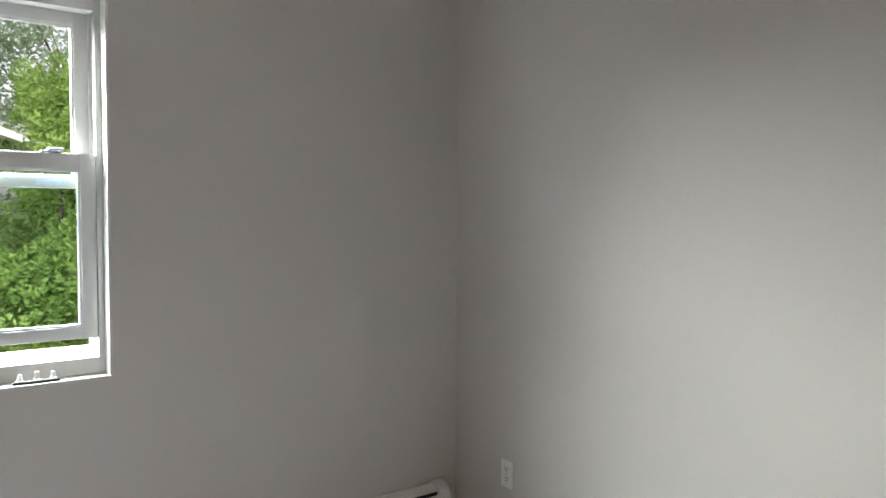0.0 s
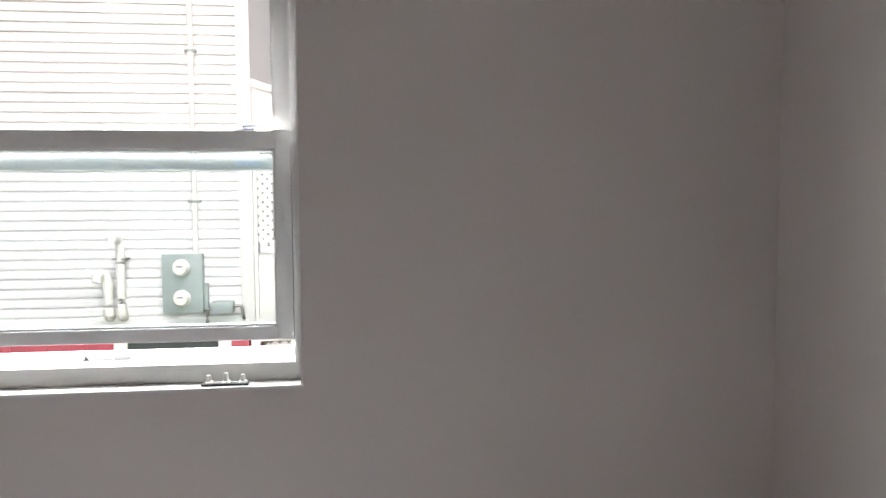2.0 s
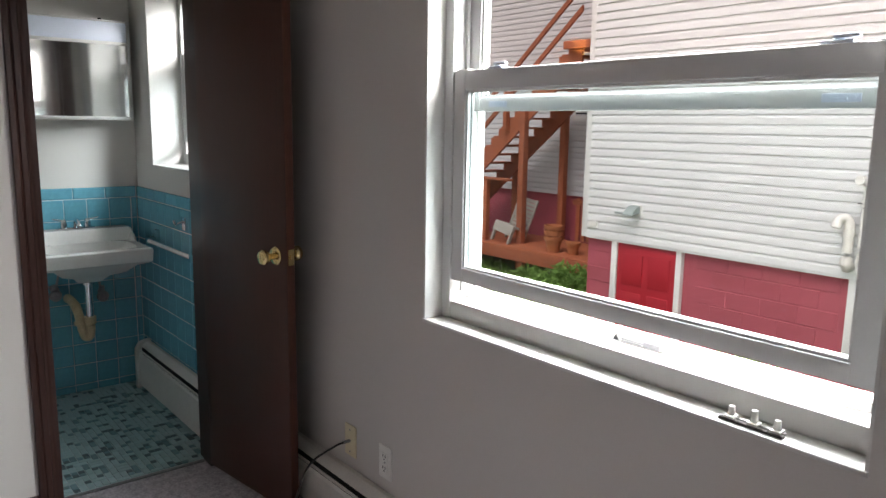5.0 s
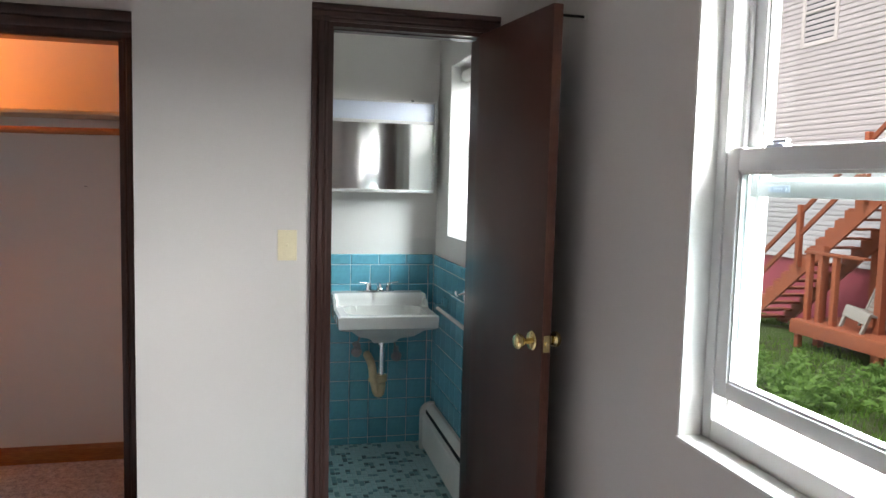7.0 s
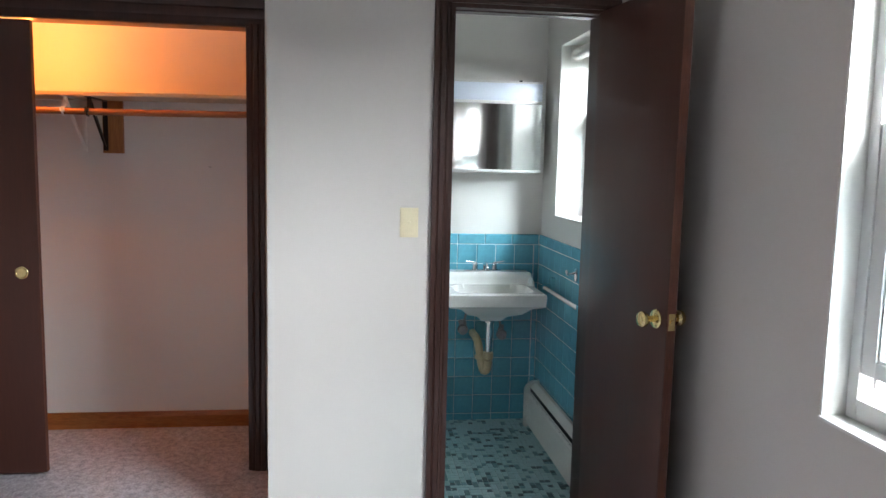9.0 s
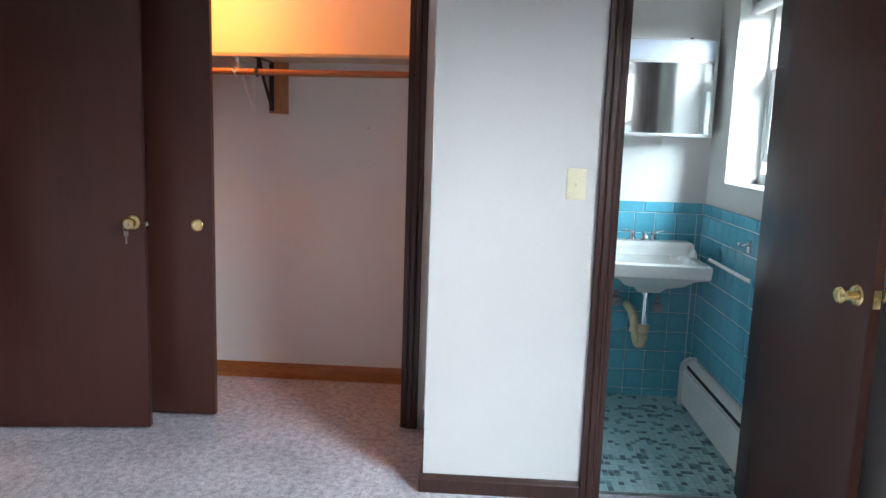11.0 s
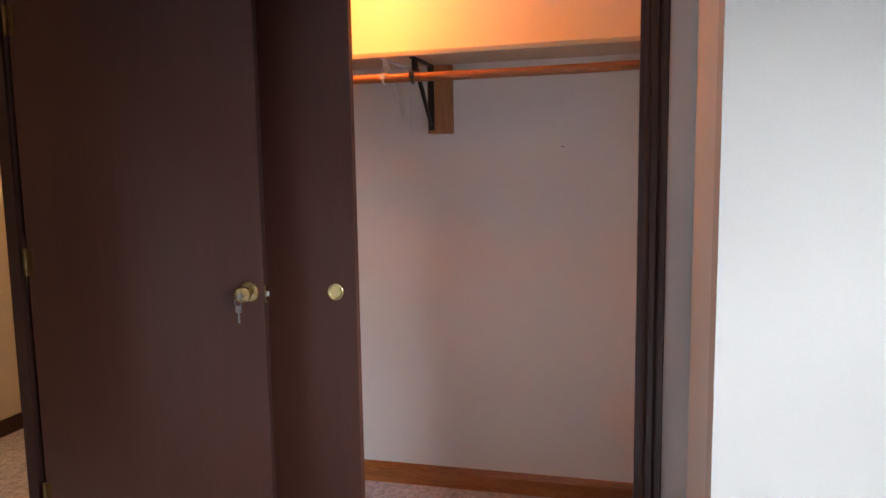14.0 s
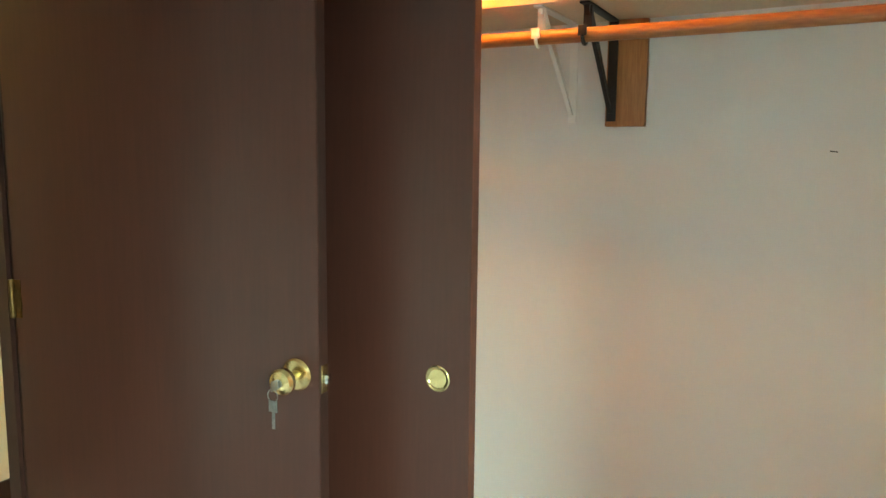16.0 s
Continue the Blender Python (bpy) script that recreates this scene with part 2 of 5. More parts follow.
def bx(bm, x0, y0, z0, x1, y1, z1, bevel=0.0, m=None):
    made = bmesh.ops.create_cube(bm, size=1.0)["verts"]
    mat = Matrix.LocRotScale(((x0 + x1) / 2, (y0 + y1) / 2, (z0 + z1) / 2), None, (abs(x1 - x0), abs(y1 - y0), abs(z1 - z0)))
    bmesh.ops.transform(bm, matrix=(m @ mat) if m else mat, verts=made)
    if bevel:
        edges = list({e for v in made for e in v.link_edges})
        bmesh.ops.bevel(bm, geom=edges, offset=bevel, segments=2, affect="EDGES", profile=0.6)
    return bm


def box(*args, **kw):
    return bx(bmesh.new(), *args, **kw)


def cyl(bm, p, q, r, r2=None, seg=16):
    p, q = Vector(p), Vector(q)
    m = Matrix.Translation((p + q) / 2) @ (q - p).to_track_quat("Z", "Y").to_matrix().to_4x4()
    bmesh.ops.create_cone(bm, cap_ends=True, segments=seg, radius1=r, radius2=r if r2 is None else r2, depth=(q - p).length, matrix=m)
    return bm


def lathe(bm, profile, m, seg=24):
    """Spin (radius, height) pairs round local z."""
    rings = []
    for r, h in profile:
        rings.append([bm.verts.new(m @ Vector((r * math.cos(a), r * math.sin(a), h))) for a in (2 * math.pi * k / seg for k in range(seg))])
    for a, b in zip(rings, rings[1:]):
        for k in range(seg):
            bm.faces.new((a[k], a[(k + 1) % seg], b[(k + 1) % seg], b[k]))
    bm.faces.new(rings[0][::-1])
    bm.faces.new(rings[-1])
    return bm


def tube(bm, points, r, seg=16):
    pts = [Vector(p) for p in points]
    rings = []
    for i, p in enumerate(pts):
        way = (pts[min(i + 1, len(pts) - 1)] - pts[max(i - 1, 0)]).normalized()
        turn = way.to_track_quat("Z", "Y").to_matrix()
        rings.append([bm.verts.new(p + turn @ Vector((r * math.cos(a), r * math.sin(a), 0))) for a in (2 * math.pi * k / seg for k in range(seg))])
    for a, b in zip(rings, rings[1:]):
        for k in range(seg):
            bm.faces.new((a[k], a[(k + 1) % seg], b[(k + 1) % seg], b[k]))
    bm.faces.new(rings[0][::-1])
    bm.faces.new(rings[-1])
    return bm


def curve_points(ctrl, n=10):
    """Catmull-Rom through the control points."""
    c = [Vector(p) for p in ctrl]
    c = [2 * c[0] - c[1]] + c + [2 * c[-1] - c[-2]]
    out = []
    for i in range(1, len(c) - 2):
        for k in range(n):
            t = k / n
            out.append(0.5 * (2 * c[i] + (c[i + 1] - c[i - 1]) * t + (2 * c[i - 1] - 5 * c[i] + 4 * c[i + 1] - c[i + 2]) * t * t
                              + (3 * c[i] - c[i - 1] - 3 * c[i + 1] + c[i + 2]) * t ** 3))
    return out + [c[-2]]


def prism(bm, outline, axis, a, b):
    """Pull a closed 2D outline along an axis from a to b. axis x: (y, z); y: (x, z); z: (x, y)."""
    def at(p, s):
        return {"x": (s, p[0], p[1]), "y": (p[0], s, p[1]), "z": (p[0], p[1], s)}[axis]
    ends = [[bm.verts.new(at(p, s)) for p in outline] for s in (a, b)]
    n = len(outline)
    for k in range(n):
        bm.faces.new((ends[0][k], ends[0][(k + 1) % n], ends[1][(k + 1) % n], ends[1][k]))
    bm.faces.new(ends[0][::-1])
    bm.faces.new(ends[1])
    return bm


def structure(name, bm, mat, label, category):
    return tagged(mesh_object(name, bm, mat, smooth=False), label, category, kind="structure")


# ---------------------------------------------------------------- plan
NORTH, EAST, WEST = 2.88, 1.54, -2.265
OUT = 3.10            # outer face of the north wall
BACK = -3.50          # back wall of closet and bathroom
BATH_N = 2.78         # tiled north wall of the bathroom
CLOSET = -2.885       # closet front
RET = 1.408           # corner between closet recess and bathroom wall
SOUTH = -0.728
TOP = 2.44
WIN = (-1.108, 0.127, 0.845, 2.075)
BWIN = (-3.235, -2.56, 1.195, 2.085)

# floors and ceiling
structure("floor", box(-4.1, -2.0, -0.12, EAST, OUT, 0.0), CARPET, "grey mauve cut-pile carpet, slightly worn", "carpet")
structure("ceiling", box(-4.2, -2.1, TOP, EAST + 0.15, OUT, TOP + 0.12), CEILING, "plain white painted ceiling", "ceiling")

# north wall with its two windows
bm = bmesh.new()
bx(bm, -2.375, NORTH, 0, WIN[0], OUT, TOP)
bx(bm, WIN[1], NORTH, 0, EAST + 0.15, OUT, TOP)
bx(bm, WIN[0], NORTH, 0, WIN[1], OUT, WIN[2])
bx(bm, WIN[0], NORTH, WIN[3], WIN[1], OUT, TOP)
structure("wall_north", bm, PAINT, "light warm grey painted wall under the bedroom window", "wall")
bm = bmesh.new()
bx(bm, BACK - 0.1, BATH_N + 0.008, 0, BWIN[0], OUT, TOP)
bx(bm, BWIN[1], BATH_N + 0.008, 0, -2.375, OUT, TOP)
bx(bm, BWIN[0], BATH_N + 0.008, 0, BWIN[1], OUT, BWIN[2])
bx(bm, BWIN[0], BATH_N + 0.008, BWIN[3], BWIN[1], OUT, TOP)
wall_bath_north = structure("wall_bath_north", bm, WHITE_PAINT, "pale painted bathroom wall above blue tiles", "wall")
structure("wall_east", box(EAST, -2.1, 0, EAST + 0.15, NORTH, TOP), PAINT, "light warm grey painted bedroom wall", "wall")

# partition between bedroom and bathroom, with the bathroom doorway
BD0, BD1, BDT = 2.085, 2.675, 2.056
bm = bmesh.new()
bx(bm, WEST - 0.11, RET, 0, WEST, BD0, TOP)
bx(bm, WEST - 0.11, BD1, 0, WEST, NORTH, TOP)
bx(bm, WEST - 0.11, BD0, BDT, WEST, BD1, TOP)
structure("wall_west", bm, PAINT, "pale painted wall between closet and bathroom door", "wall")
structure("wall_closet_north", box(BACK, RET, 0, WEST - 0.11, RET + 0.11, TOP), WHITE_PAINT, "pale painted return wall beside the closet", "wall")
wall_back = structure("wall_back", box(BACK - 0.1, SOUTH - 0.12, 0, BACK, BATH_N + 0.3, TOP), WHITE_PAINT, "pale painted wall behind closet and bathroom", "wall")
CL0, CL1, CLT = -0.38, 1.265, 2.052
bm = bmesh.new()
bx(bm, CLOSET - 0.10, CL1, 0, CLOSET, RET, TOP)
bx(bm, CLOSET - 0.10, SOUTH, 0, CLOSET, CL0, TOP)
bx(bm, CLOSET - 0.10, CL0, CLT, CLOSET, CL1, TOP)
structure("wall_closet_front", bm, PAINT, "pale painted wall round the closet opening", "wall")
structure("wall_closet_south", box(BACK, CL0 - 0.25, 0, CLOSET - 0.10, CL0 - 0.15, TOP), PAINT, "pale painted end wall of the closet", "wall")

# south wall with the entry doorway, and the hall behind it
ED0, ED1, EDT = -2.622, -1.78, 2.04
bm = bmesh.new()
bx(bm, CLOSET - 0.10, SOUTH - 0.12, 0, -2.71, SOUTH, TOP)
bx(bm, -2.71, SOUTH - 0.035, 0, ED0, SOUTH, TOP)
bx(bm, ED1, SOUTH - 0.12, 0, EAST, SOUTH, TOP)
bx(bm, ED0, SOUTH - 0.12, EDT, ED1, SOUTH, TOP)
structure("wall_south", bm, PAINT, "light grey painted wall with the entry doorway", "wall")
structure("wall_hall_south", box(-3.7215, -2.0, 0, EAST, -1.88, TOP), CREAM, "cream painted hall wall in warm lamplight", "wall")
bm = box(-4.1, -2.0, 2.19, -3.98, SOUTH - 0.12, TOP)
bx(bm, -4.2, -2.1, 0, -3.70, -2.002, TOP)
bx(bm, -4.1, -1.0, 0, -3.98, SOUTH - 0.12, 2.19)
bx(bm, -4.2, -2.1, 0, -4.1, SOUTH, TOP)
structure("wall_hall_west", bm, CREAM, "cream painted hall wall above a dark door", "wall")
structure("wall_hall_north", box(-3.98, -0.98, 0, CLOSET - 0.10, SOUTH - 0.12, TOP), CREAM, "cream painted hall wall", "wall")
structure("floor_hall_step", box(-4.1, -1.995, 0, -3.94, -0.985, 0.20, bevel=0.006), WHITE_WOOD, "white painted step below a dark door", "step")
hall_door = thing("door_4", (-4.0, -1.5, 0.2), "dark brown closed door at the end of the hall", "door", kind="structure")
part("door_leaf", box(-4.05, -1.998, 0.20, -4.0, -1.0, 2.05, bevel=0.003), DOOR, hall_door)
part("header", box(-4.06, -1.98, 2.052, -3.985, -0.99, 2.11), WHITE_WOOD, hall_door, "white painted header strip")
part("head_casing", box(-4.0, -1.98, 2.112, -3.965, -0.99, 2.188, bevel=0.006), OAK, hall_door, "orange-stained head casing")
structure("baseboard_hall", box(-3.72, -1.88, 0, EAST, -1.864, 0.085, bevel=0.004), TRIM, "dark brown hall baseboard", "baseboard")
structure("trim_hall_corner", box(-3.785, -1.995, 0, -3.722, -1.855, 2.188, bevel=0.006), TRIM, "dark brown corner casing in the hall", "trim")


# ---------------------------------------------------------------- trim
def casing_profile(w):
    """Moulded casing section: across the width, proud of the wall."""
    return [(0, 0), (0, 0.010), (w * 0.12, 0.013), (w * 0.22, 0.011), (w * 0.30, 0.016), (w * 0.55, 0.017), (w * 0.62, 0.013), (w * 0.72, 0.019), (w * 0.95, 0.020), (w, 0.016), (w, 0)]


def casing_x(name, face, y0, y1, top, wide, label, head, sides=(1, 1)):
    """Casing round an opening in a wall that faces +x."""
    th = thing(name, (face, (y0 + y1) / 2, 0), label, "trim", kind="structure")
    if sides[0]:
        bm = bmesh.new()
        prism(bm, [(face + d, y0 - a) for a, d in casing_profile(wide)], "z", 0, top)
        part("side_casing", bm, TRIM, th)
    if sides[1]:
        bm = bmesh.new()
        prism(bm, [(face + d, y1 + a) for a, d in casing_profile(wide)], "z", 0, top)
        part("side_casing", bm, TRIM, th)
    bm = bmesh.new()
    prism(bm, [(face + d + 0.0005, top + a) for a, d in casing_profile(head)], "y", y0 - wide * sides[0], y1 + wide * sides[1])
    part("head_casing", bm, TRIM, th)
    return th


trim = casing_x("trim_bathroom_door", WEST, BD0, BD1, BDT, 0.063, "dark brown moulded casing round the bathroom doorway", 0.063)
bm = bmesh.new()
bx(bm, WEST - 0.112, BD0, 0, WEST + 0.004, BD0 + 0.016, BDT)
bx(bm, WEST - 0.112, BD1 - 0.016, 0, WEST + 0.004, BD1, BDT)
bx(bm, WEST - 0.112, BD0 + 0.016, BDT - 0.016, WEST + 0.004, BD1 - 0.016, BDT)
part("jamb", bm, TRIM, trim)
bm = bmesh.new()
bx(bm, WEST - 0.06, BD0 + 0.016, 0, WEST - 0.036, BD0 + 0.021, BDT - 0.016, bevel=0.002)
bx(bm, WEST - 0.06, BD0 + 0.021, BDT - 0.021, WEST - 0.036, BD1 - 0.016, BDT - 0.016, bevel=0.002)
part("door_stop", bm, TRIM, trim)
for y0, y1 in ((BD0 - 0.063, BD0 - 0.0005), (BD1 + 0.0005, BD1 + 0.063)):
    part("side_casing", box(WEST - 0.128, y0, 0.0, WEST - 0.1105, y1, BDT + 0.063, bevel=0.004), TRIM, trim)
part("head_casing", box(WEST - 0.128, BD0, BDT + 0.0005, WEST - 0.1105, BD1, BDT + 0.0625, bevel=0.004), TRIM, trim)
part("strike_plate", box(WEST - 0.034, BD0 + 0.0162, 0.90, WEST - 0.006, BD0 + 0.0178, 0.96, bevel=0.0005), BRASS, trim, "small brass strike plate")

trim = casing_x("trim_closet", CLOSET, CL0, CL1, CLT, 0.067, "dark brown casing round the closet opening", 0.112)
bm = bmesh.new()
bx(bm, CLOSET - 0.102, CL1 - 0.014, 0, CLOSET + 0.004, CL1, CLT)
bx(bm, CLOSET - 0.102, CL0, 0, CLOSET + 0.004, CL0 + 0.014, CLT)
bx(bm, CLOSET - 0.102, CL0 + 0.014, CLT - 0.014, CLOSET + 0.004, CL1 - 0.014, CLT)
part("jamb", bm, TRIM, trim)
part("fascia", box(CLOSET + 0.001, CL0, CLT - 0.012, CLOSET + 0.012, CL1, CLT + 0.0), TRIM, trim)

trim = thing("trim_entry_door", (ED0, SOUTH, 0), "dark brown jamb and casing of the entry doorway", "trim", kind="structure")
bm = bmesh.new()
bx(bm, ED0, SOUTH - 0.038, 0, ED0 + 0.012, SOUTH + 0.004, EDT)
bx(bm, ED1 - 0.018, SOUTH - 0.135, 0, ED1, SOUTH + 0.004, EDT)
bx(bm, ED0 + 0.012, SOUTH - 0.135, EDT - 0.018, ED1 - 0.018, SOUTH + 0.004, EDT)
part("jamb", bm, TRIM, trim)
bm = bmesh.new()
bx(bm, ED0 + 0.012, SOUTH - 0.075, EDT - 0.030, ED1 - 0.018, SOUTH - 0.040, EDT - 0.018, bevel=0.003)
part("door_stop", bm, TRIM, trim)
for x0, x1 in ((ED0 - 0.062, ED0 - 0.001), (ED1 + 0.001, ED1 + 0.062)):
    part("side_casing", box(x0, SOUTH, 0, x1, SOUTH + 0.016, EDT, bevel=0.004), TRIM, trim)
part("head_casing", box(ED0 - 0.062, SOUTH, EDT + 0.001, ED1 + 0.062, SOUTH + 0.0165, EDT + 0.064, bevel=0.004), TRIM, trim)


def base_profile(h, d):
    return [(0, 0), (d, 0), (d, h * 0.72), (d * 0.75, h * 0.80), (d * 0.55, h * 0.92), (d * 0.3, h), (0, h)]


def baseboard_x(face, sign, y0, y1, h, mat, name, label):
    bm = bmesh.new()
    prism(bm, [(face + sign * a, b) for a, b in base_profile(h, 0.015)], "y", y0, y1)
    return structure(name, bm, mat, label, "baseboard")


baseboard_x(WEST, 1, RET - 0.015, BD0 - 0.064, 0.075, TRIM, "baseboard_west", "dark brown baseboard at the foot of the pale wall")
baseboard_x(EAST, -1, SOUTH, NORTH - 0.07, 0.075, TRIM, "baseboard_east", "dark brown wooden baseboard")
bm = bmesh.new()
prism(bm, [(RET - a, b) for a, b in base_profile(0.075, 0.015)], "x", CLOSET + 0.021, WEST)
structure("baseboard_return", bm, TRIM, "dark brown baseboard on the return wall", "baseboard")
baseboard_x(BACK, 1, CL0 - 0.15, RET, 0.088, OAK, "baseboard_closet", "orange-stained wooden baseboard in the closet")


# ---------------------------------------------------------------- windows
def double_hung(name, x0, x1, z0, z1, face, label, raised, lowered, meet, detail):
    """Vinyl double-hung window in an opening of a wall that faces -y. face: inner edge of the wall."""
    th = thing(name, ((x0 + x1) / 2, face, z0), label, "window", kind="structure")
    f0 = OUT - 0.155                               # inner face of the vinyl frame
    fw, fr = (0.036, 0.020) if detail else (0.030, 0.030)
    # plaster reveal
    bm = bmesh.new()
    bx(bm, x0 + 0.0005, face + 0.001, z0 + 0.006, x0 + 0.007, f0, z1 - 0.006)
    bx(bm, x1 - 0.007, face + 0.001, z0 + 0.006, x1 - 0.0005, f0, z1 - 0.006)
    bx(bm, x0 + 0.0005, face + 0.001, z1 - 0.006, x1 - 0.0005, f0, z1 - 0.0005)
    part("reveal", bm, REVEAL, th, "white painted plaster reveal")
    part("window_sill", box(x0 + 0.0005, face - 0.004, z0 + 0.0005, x1 - 0.0005, f0, z0 + 0.010, bevel=0.002), REVEAL, th, "narrow white painted sill ledge")
    # frame with stops and tracks
    bm = bmesh.new()
    bx(bm, x0 + 0.007, f0, z0 + 0.010, x0 + 0.007 + fw, f0 + 0.125, z1 - 0.006, bevel=0.002)
    bx(bm, x1 - 0.007 - fr, f0, z0 + 0.010, x1 - 0.007, f0 + 0.125, z1 - 0.006, bevel=0.002)
    bx(bm, x0 + 0.007 + fw, f0, z1 - 0.006 - fw, x1 - 0.007 - fr, f0 + 0.125, z1 - 0.006, bevel=0.002)
    part("window_frame", bm, VINYL, th)
    a, b = x0 + 0.007 + fw, x1 - 0.007 - fr
    bm = bmesh.new()
    prism(bm, [(f0 + 0.002, z0 + 0.010), (f0 + 0.125, z0 + 0.010), (f0 + 0.125, z0 + 0.085), (f0 + 0.060, z0 + 0.088), (f0 + 0.056, z0 + 0.068), (f0 + 0.012, z0 + 0.066), (f0 + 0.002, z0 + 0.062)], "x", a, b)
    part("frame_sill", bm, VINYL, th)
    bm = bmesh.new()
    for s0, s1 in ((a, a + 0.010), (b - 0.010, b)):
        bx(bm, s0, f0 + 0.042, z0 + 0.09, s1, f0 + 0.052, z1 - 0.006 - fw)
        bx(bm, s0, f0 + 0.092, z0 + 0.09, s1, f0 + 0.102, z1 - 0.006 - fw)
    part("sash_track", bm, VINYL, th)

    def sash(nm, sx0, sx1, sz0, sz1, y, stile, bottom, top):
        bm = bmesh.new()
        bx(bm, sx0, y, sz0, sx0 + stile, y + 0.036, sz1, bevel=0.003)
        bx(bm, sx1 - stile, y, sz0, sx1, y + 0.036, sz1, bevel=0.003)
        bx(bm, sx0 + stile - 0.001, y + 0.0006, sz0, sx1 - stile + 0.001, y + 0.0354, sz0 + bottom, bevel=0.003)
        bx(bm, sx0 + stile - 0.001, y + 0.0006, sz1 - top, sx1 - stile + 0.001, y + 0.0354, sz1, bevel=0.003)
        s = part(nm, bm, VINYL, th)
        bm = bmesh.new()
        g0, g1, h0, h1 = sx0 + stile, sx1 - stile, sz0 + bottom, sz1 - top
        for u in (y + 0.006, y + 0.024):
            bx(bm, g0, u, h0, g0 + 0.007, u + 0.006, h1)
            bx(bm, g1 - 0.007, u, h0, g1, u + 0.006, h1)
            bx(bm, g0 + 0.007, u, h0, g1 - 0.007, u + 0.006, h0 + 0.007)
            bx(bm, g0 + 0.007, u, h1 - 0.007, g1 - 0.007, u + 0.006, h1)
        part("glazing_bead", bm, VINYL, s)
        part("pane", box(g0 + 0.001, y + 0.016, h0 + 0.001, g1 - 0.001, y + 0.019, h1 - 0.001), TINTED if nm == "lower_sash" else GLASS, s, "clear window pane")
        return s

    lower = sash("lower_sash", a + 0.001, b - 0.001, raised, meet, f0 + 0.004, 0.046, 0.040, 0.052)
    upper = sash("upper_sash", a + 0.002, b - 0.002, lowered, z1 - 0.006 - fw - 0.002, f0 + 0.054, 0.050, 0.038, 0.040)
    if detail:
        for x in (a + 0.16, b - 0.13):
            bm = box(x - 0.028, f0 + 0.010, meet, x + 0.028, f0 + 0.034, meet + 0.007, bevel=0.002)
            cyl(bm, (x, f0 + 0.022, meet + 0.006), (x, f0 + 0.022, meet + 0.016), 0.010)
            bx(bm, x - 0.006, f0 + 0.008, meet + 0.009, x + 0.040, f0 + 0.020, meet + 0.017, bevel=0.003)
            part("sash_lock", bm, FROST, lower, "small grey sash lock")
        for x in (a + 0.13, b - 0.13):
            bm = box(x - 0.035, f0 + 0.0515, lowered + 0.011, x + 0.035, f0 + 0.0548, lowered + 0.027, bevel=0.0012)
            cyl(bm, (x - 0.022, f0 + 0.050, lowered + 0.019), (x - 0.022, f0 + 0.0525, lowered + 0.019), 0.005)
            cyl(bm, (x + 0.022, f0 + 0.050, lowered + 0.019), (x + 0.022, f0 + 0.0525, lowered + 0.019), 0.005)
            bx(bm, x - 0.012, f0 + 0.049, lowered + 0.015, x + 0.012, f0 + 0.0525, lowered + 0.020, bevel=0.001)
            part("keeper", bm, FROST, upper, "small grey lock keeper")
        # tilt latches on the top rail
        for x in (a + 0.035, b - 0.035):
            part("tilt_latch", box(x - 0.022, f0 + 0.006, meet, x + 0.022, f0 + 0.030, meet + 0.004, bevel=0.0015), VINYL, lower)
        for x in (a + 0.10, b - 0.06):
            part("weep_cap", box(x - 0.013, f0 + 0.052, z0 + 0.0685, x + 0.013, f0 + 0.0565, z0 + 0.080, bevel=0.001), WHITE_PLASTIC, th)
        bm = bmesh.new()
        prism(bm, [(-0.505, z0 + 0.0705), (-0.489, z0 + 0.0705), (-0.497, z0 + 0.084)], "y", f0 + 0.0540, f0 + 0.0562)
        part("warning_mark", bm, INK, th, "tiny black warning triangle")
        bm = bmesh.new()
        for k in range(3):
            bx(bm, -0.480, f0 + 0.0545, z0 + 0.0715 + k * 0.0045, -0.425 + 0.006 * (k % 2), f0 + 0.0562, z0 + 0.0735 + k * 0.0045)
        bx(bm, -0.418, f0 + 0.0545, z0 + 0.071, -0.375, f0 + 0.0562, z0 + 0.083)
        part("printed_label", bm, INK_GREY, th, "small grey printed label")
    return th


double_hung("window_1", *WIN, NORTH, "white vinyl double-hung window, lower sash slightly raised", 0.972, 1.462, 1.572, True)
w2 = double_hung("window_2", *BWIN, BATH_N + 0.008, "white vinyl bathroom window above blue tiles, lower sash raised", 1.315, 1.70, 1.755, False)

# roller blind at the head of the bathroom window
blind = thing("roller_blind", (-2.9, 2.86, 2.03), "rolled-up white roller blind at the window head", "blind")
part("roll", cyl(bmesh.new(), (BWIN[0] + 0.018, 2.87, 2.035), (BWIN[1] - 0.018, 2.87, 2.035), 0.030, seg=20), WHITE_PLASTIC, blind)
part("bracket", box(BWIN[0] + 0.0075, 2.84, 2.0, BWIN[0] + 0.012, 2.90, 2.078, bevel=0.001), WHITE_PLASTIC, blind)
part("bracket", box(BWIN[1] - 0.012, 2.84, 2.0, BWIN[1] - 0.0075, 2.90, 2.078, bevel=0.001), WHITE_PLASTIC, blind)
part("hem_bar", box(BWIN[0] + 0.025, 2.893, 2.026, BWIN[1] - 0.025, 2.901, 2.026, bevel=0.002), WHITE_PLASTIC, blind)

